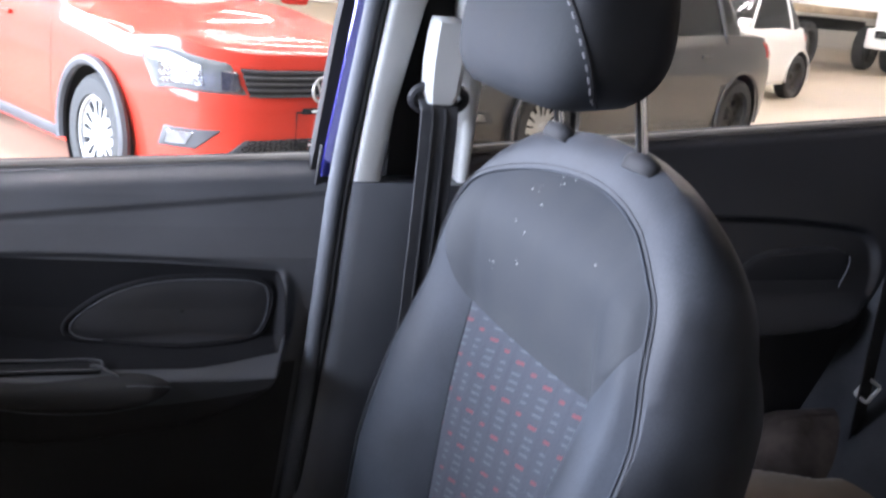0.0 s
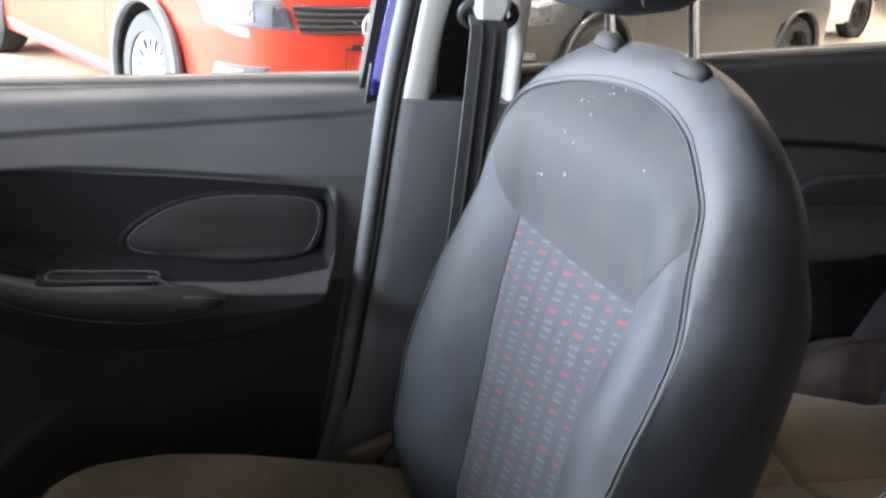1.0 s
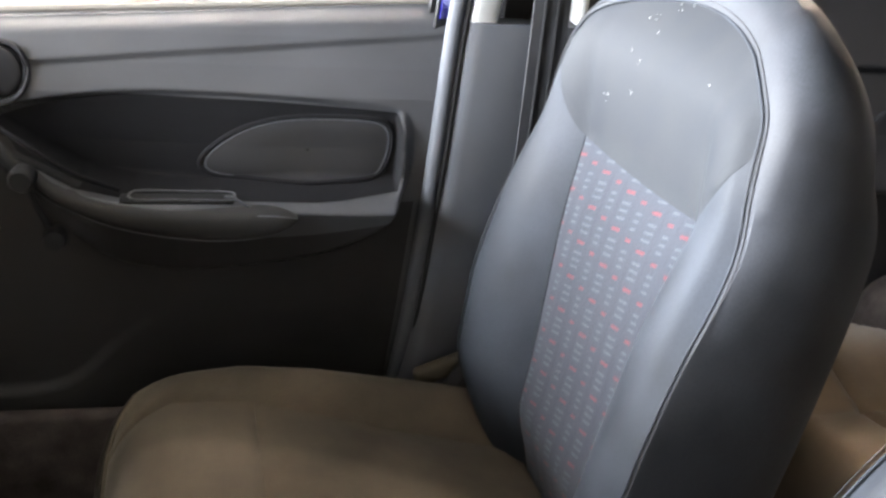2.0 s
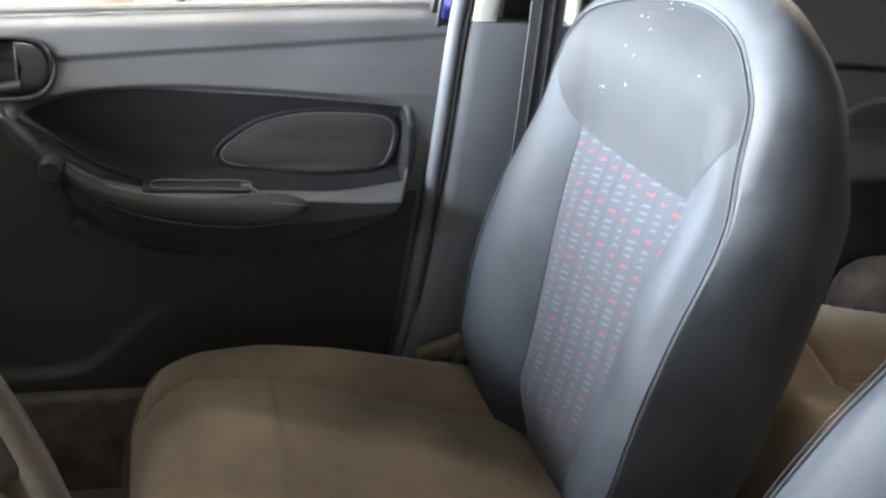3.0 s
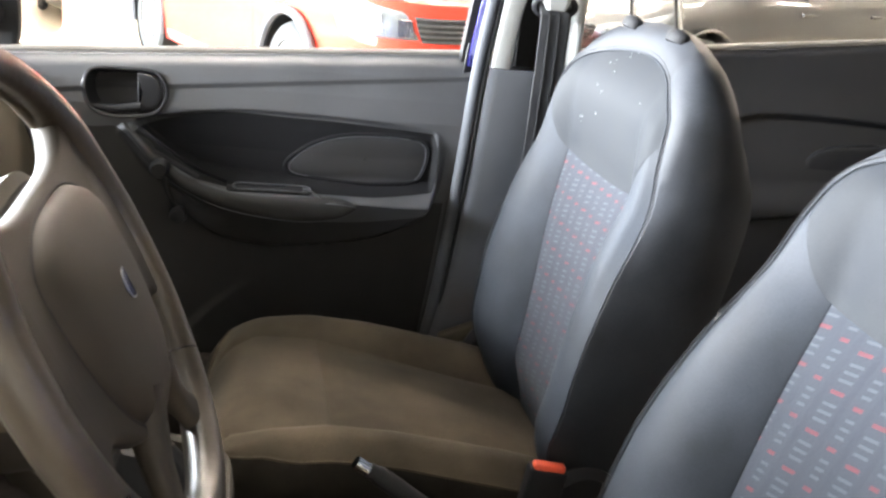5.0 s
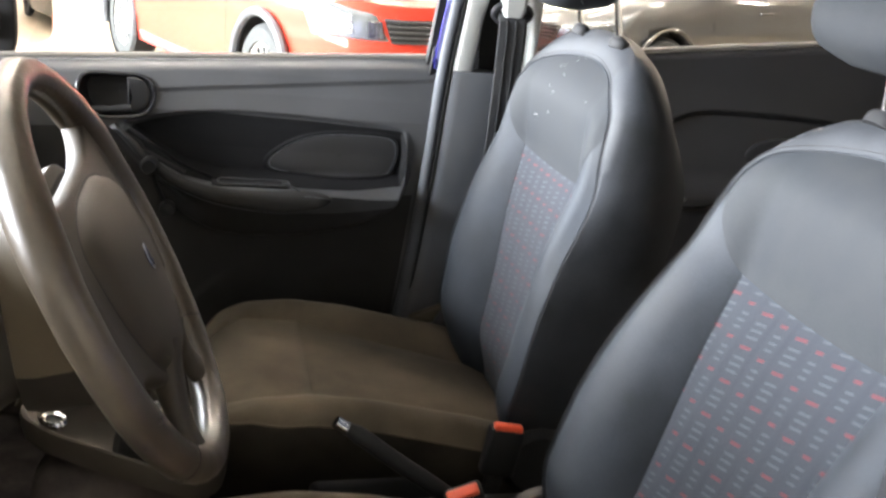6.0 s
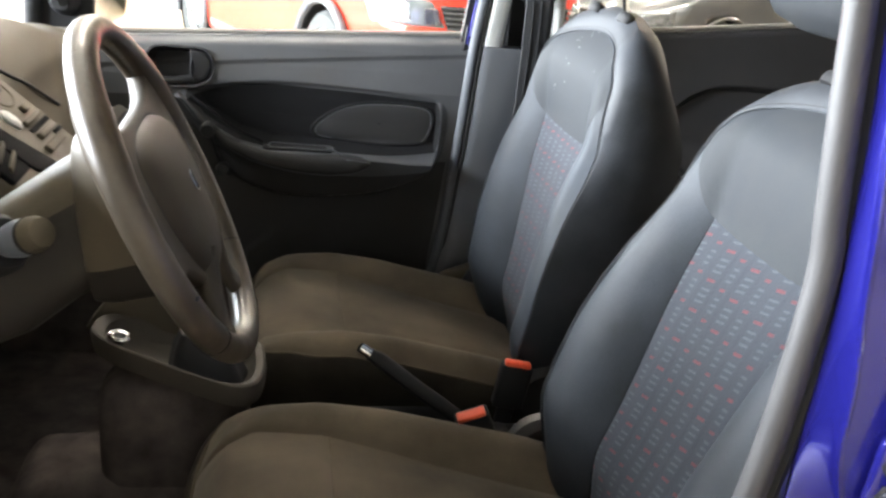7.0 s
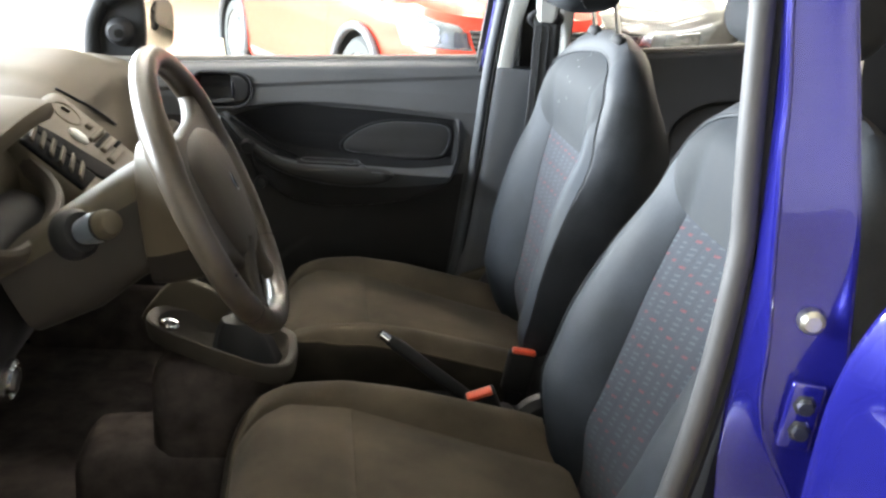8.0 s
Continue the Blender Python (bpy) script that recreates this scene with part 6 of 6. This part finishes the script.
        patch("reflector", [(s * 0.40, 0.87), (s * 0.27, 0.87), (s * 0.23, 0.71), (s * 0.39, 0.70)], 0.015, LAMP, "", 12, 10, lampbase)
        pocket = patch("fog_pocket", [(s * 0.83, 0.40), (s * 0.34, 0.44), (s * 0.57, 0.26), (s * 0.88, 0.24)], 0.006, CLADDING, "grey fog lamp pocket", 14, 10)
        patch("fog_lamp", [(s * 0.79, 0.385), (s * 0.555, 0.405), (s * 0.64, 0.28), (s * 0.825, 0.26)], 0.010, LAMP, "clear fog lamp", 12, 8, pocket)
        patch("door_line", [(px(-0.46), 0.98), (px(-0.465), 0.98), (px(-0.465), 0.12), (px(-0.46), 0.12)], 0.001, BLACK, "", 3, 16)
        patch("sill_cladding", [(px(-0.40), 0.12), (px(-wheelbase + 0.4), 0.12), (px(-wheelbase + 0.4), 0.0), (px(-0.40), 0.0)], 0.008, CLADDING if not sedan else paint, "", 30, 5)
        tl = phi_x(-(wheelbase + rear - 0.42), s)
        te = s * (math.pi - phi_y(0.60))
        patch("tail_lamp", [(tl, 0.97), (te, 0.95), (te, 0.72), (tl, 0.76)], 0.010, TAIL, "red tail lamp", 14, 8)
    grille = patch("grille", [(phi_y(-0.59), 0.91), (phi_y(0.59), 0.91), (phi_y(0.52), 0.68), (phi_y(-0.52), 0.68)], 0.004, GLOSS_BLACK, "black slatted grille", 30, 8)
    for v in (0.70, 0.745, 0.79, 0.835, 0.88):
        q = np.array([phi_y(t) for t in np.linspace(-0.52 - (v - 0.7) * 0.3, 0.52 + (v - 0.7) * 0.3, 24)])
        shape_part("slat", tube(S(q, np.full(24, v), 0.010), 0.006, 6), CLADDING, grille)
    e0 = S(np.array([0.0]), np.array([0.75]), 0.02)[0]
    shape_part("emblem", merged(tube([(e0[0] + 0.012, 0.060 * math.cos(t) - 0.02, e0[2] + 0.060 * math.sin(t)) for t in np.linspace(0, 2 * math.pi, 32, endpoint=False)], 0.007, 8, True), tube([(e0[0] + 0.012, -0.058, e0[2] + 0.04), (e0[0] + 0.012, -0.02, e0[2] - 0.05), (e0[0] + 0.012, 0.018, e0[2] + 0.04)], 0.007, 8)), ALLOY, car, "round bright emblem")
    intake = patch("intake", [(-0.205, 0.38), (0.205, 0.38), (0.47, 0.14), (-0.47, 0.14)], 0.004, CLADDING, "honeycomb lower intake", 30, 8)
    for i in range(-12, 13):
        for j in range(5):
            qy, v = (i + 0.5 * (j % 2)) * 0.055, 0.165 + j * 0.045
            ph = phi_y(qy / half_width)
            if abs(ph) < np.interp(v, [0.14, 0.38], [0.44, 0.18]):
                c = S(np.array([ph]), np.array([v]), 0.008)[0]
                shape_part("cell", tube([(c[0], c[1] + 0.022 * math.cos(t), c[2] + 0.012 * math.sin(t)) for t in np.linspace(0, 2 * math.pi, 6, endpoint=False)], 0.0035, 5, True), GLOSS_BLACK, intake)
    patch("lower_lip", [(-0.9, 0.09), (0.9, 0.09), (0.9, 0.01), (-0.9, 0.01)], 0.008, CLADDING, "grey lower lip", 40, 5)
    plate_c = S(np.array([0.0]), np.array([0.46]), 0.012)[0]
    holder = shape_part("plate_holder", tube([(plate_c[0], y, plate_c[2] + z) for y, z in ((-0.16, -0.09), (0.16, -0.09), (0.16, 0.07), (-0.16, 0.07))], 0.005, 6, True), BLACK, car, "empty number plate holder")
    for z, w in ((0.075, 0.13), (-0.085, 0.15)):
        shape_part("bar", rounded_box((0.008, w * 2, 0.028), 0.003, 2, at=(plate_c[0] + 0.002, 0, plate_c[2] + z)), BLACK, holder)
        shape_part("lettering_bar", rounded_box((0.004, w * 1.2, 0.010), 0.001, 1, at=(plate_c[0] + 0.007, 0, plate_c[2] + z)), WHITE, holder)
    # glasshouse
    rb, rt = (-0.42, -(wheelbase + rear - 0.12)), (-1.20, -(wheelbase + rear - 0.50))
    if sedan:
        rb, rt = (-0.42, -(wheelbase + 0.35)), (-1.20, -(wheelbase - 0.10))
    rings = []
    for k, z in ((0, 0.90), (0.25, 1.04), (0.5, 1.18), (0.75, 1.32), (0.93, 1.41), (1.0, 1.44)):
        x0, x1 = rb[0] + (rt[0] - rb[0]) * k ** 1.15, rb[1] + (rt[1] - rb[1]) * k ** 1.15
        hw = half_width * (0.93 - 0.20 * k ** 1.2)
        t = np.linspace(0, 2 * math.pi, 90, endpoint=False)
        rings.append(np.column_stack([(x0 + x1) / 2 + (x0 - x1) / 2 * np.sign(np.cos(t)) * np.abs(np.cos(t)) ** 0.4, hw * np.sign(np.sin(t)) * np.abs(np.sin(t)) ** 0.4, np.full(90, z)]))
    shape_part("glasshouse", loft(rings), CAR_GLASS, car, "dark windows")
    r0 = rings[-1]
    roof = [rings[-2] * np.array([1, 1.004, 1]), r0 + np.array([0, 0, 0.004])]
    for k in (0.9, 0.7, 0.4, 0.02):
        q = r0.copy()
        q[:, :2] = r0[:, :2].mean(0) + (r0[:, :2] - r0[:, :2].mean(0)) * k
        q[:, 2] = 1.444 + 0.03 * (1 - k * k)
        roof.append(q)
    shape_part("roof", loft(roof), paint, car)
    R3 = np.array(rings)
    for j in (4, 86, 20, 70, 25, 65, 41, 49):
        shape_part("window_pillar", tube(R3[:, j] * np.array([1, 1.004, 1]), 0.030 if j not in (20, 70, 25, 65) else 0.022, 8), paint, car)
    for s in (1, -1):
        shape_part("door_mirror", rounded_box((0.12, 0.16, 0.11), 0.03, 3, at=(-0.62, s * (half_width + 0.06), 1.00)), paint, car)
        for x in (-1.05, -1.95):
            shape_part("door_handle", rounded_box((0.16, 0.02, 0.025), 0.008, 2, at=(x, s * (half_width + 0.005), 0.80)), paint, car)
    return car


def on_ground(x, y, heading):
    return pose(x, y, GROUND, 0, 0, heading)


def axle_from_hub(hub, heading, half_width, side):
    """The middle of the front axle from the outer hub of one front wheel."""
    t = radians(heading)
    left = (-math.sin(t), math.cos(t))
    return hub[0] - side * half_width * left[0], hub[1] - side * half_width * left[1]


ax = axle_from_hub((-0.54, 4.30), -63.5, 0.745, -1)
parked_car("red_hatchback", "shiny red hatchback parked beside the blue car", RED, on_ground(*ax, -63.5), 2.47, 0.82, 0.62, 0.775, 0.80, True, -1)
heading = math.degrees(math.atan2(5.168 - 6.383, 2.240 - 4.577))
ax = axle_from_hub((2.240, 5.168), heading, 0.80, 1)
parked_car("dark_sedan", "dusty dark grey sedan with scuffed side", GRAPHITE, on_ground(*ax, heading), 2.63, 0.80, 0.95, 0.83, 0.70, True, 1, True)
t = radians(heading)
rx, ry = 8.57, 10.71
ax = axle_from_hub((rx + 2.55 * math.cos(t), ry + 2.55 * math.sin(t)), heading, 0.80, 1)
parked_car("white_car", "white car parked further back in the hall", WHITE, on_ground(*ax, heading), 2.55, 0.80, 0.62, 0.83, 0.70, False, 1, True)


def flatbed_truck(place):
    truck = thing("flatbed_truck", "pale flatbed truck with timber deck", "truck", place=place)
    shape_part("deck", rounded_box((6.0, 2.4, 0.16), 0.02, at=(0, 0, 1.25)), TIMBER, truck, "timber deck")
    shape_part("chassis", rounded_box((6.4, 0.9, 0.25), 0.03, at=(0, 0, 0.95)), BLACK, truck)
    for i in range(7):
        shape_part("stake", rounded_box((0.08, 0.06, 0.9), 0.01, at=(-2.9 + i * 0.95, -1.17, 1.75)), WHITE, truck)
    for i in range(4):
        shape_part("rail", rounded_box((5.9, 0.03, 0.14), 0.01, at=(0, -1.15, 1.45 + i * 0.22)), WHITE, truck)
    shape_part("headboard", rounded_box((0.08, 2.4, 1.4), 0.01, at=(-3.0, 0, 2.0)), WHITE, truck)
    for x in (-2.2, 1.2, 2.4):
        for s in (-1, 1):
            road_wheel(truck, (x, s * 0.95, 0.5), 0.5, 0.28, s, False)
    return truck


flatbed_truck(pose(13.6, 17.6, GROUND, 0, 0, 207))


def white_lorry(place):
    lorry = thing("white_lorry", "white lorry front with chrome bumper", "truck", place=place)
    shape_part("cab", rounded_box((2.0, 2.3, 2.1), 0.12, 4, at=(0, 0, 1.75)), WHITE, lorry)
    shape_part("windscreen", rounded_box((0.05, 2.0, 0.8), 0.05, 3, at=(1.0, 0, 2.2)), CAR_GLASS, lorry)
    shape_part("bumper", rounded_box((0.3, 2.35, 0.45), 0.06, 3, at=(1.05, 0, 0.75)), WHITE, lorry)
    shape_part("side_window", rounded_box((0.9, 2.32, 0.6), 0.08, 3, at=(0.2, 0, 2.25)), CAR_GLASS, lorry)
    for s in (-1, 1):
        road_wheel(lorry, (0.1, s * 0.98, 0.45), 0.45, 0.28, s, False)
        shape_part("headlight", rounded_box((0.04, 0.3, 0.18), 0.03, 3, at=(1.2, s * 0.8, 0.85)), LAMP, lorry)
    return lorry


white_lorry(pose(16.75, 16.3, GROUND, 0, 0, 200))


# ---- wheels of the blue car ----
for x in (-1.55, 0.98):
    for s in (-1, 1):
        shape_part("wheel_well", moved(lathe([(0, -0.06), (0.35, -0.06), (0.352, 0.004), (0.0, 0.004)], 40), pose(x, s * 0.823, GROUND + 0.31) @ Matrix.Diagonal((1, s, 1, 1))), BLACK, shell)
        road_wheel(shell, (x, s * 0.755, GROUND + 0.29), 0.29, 0.17, s, True)
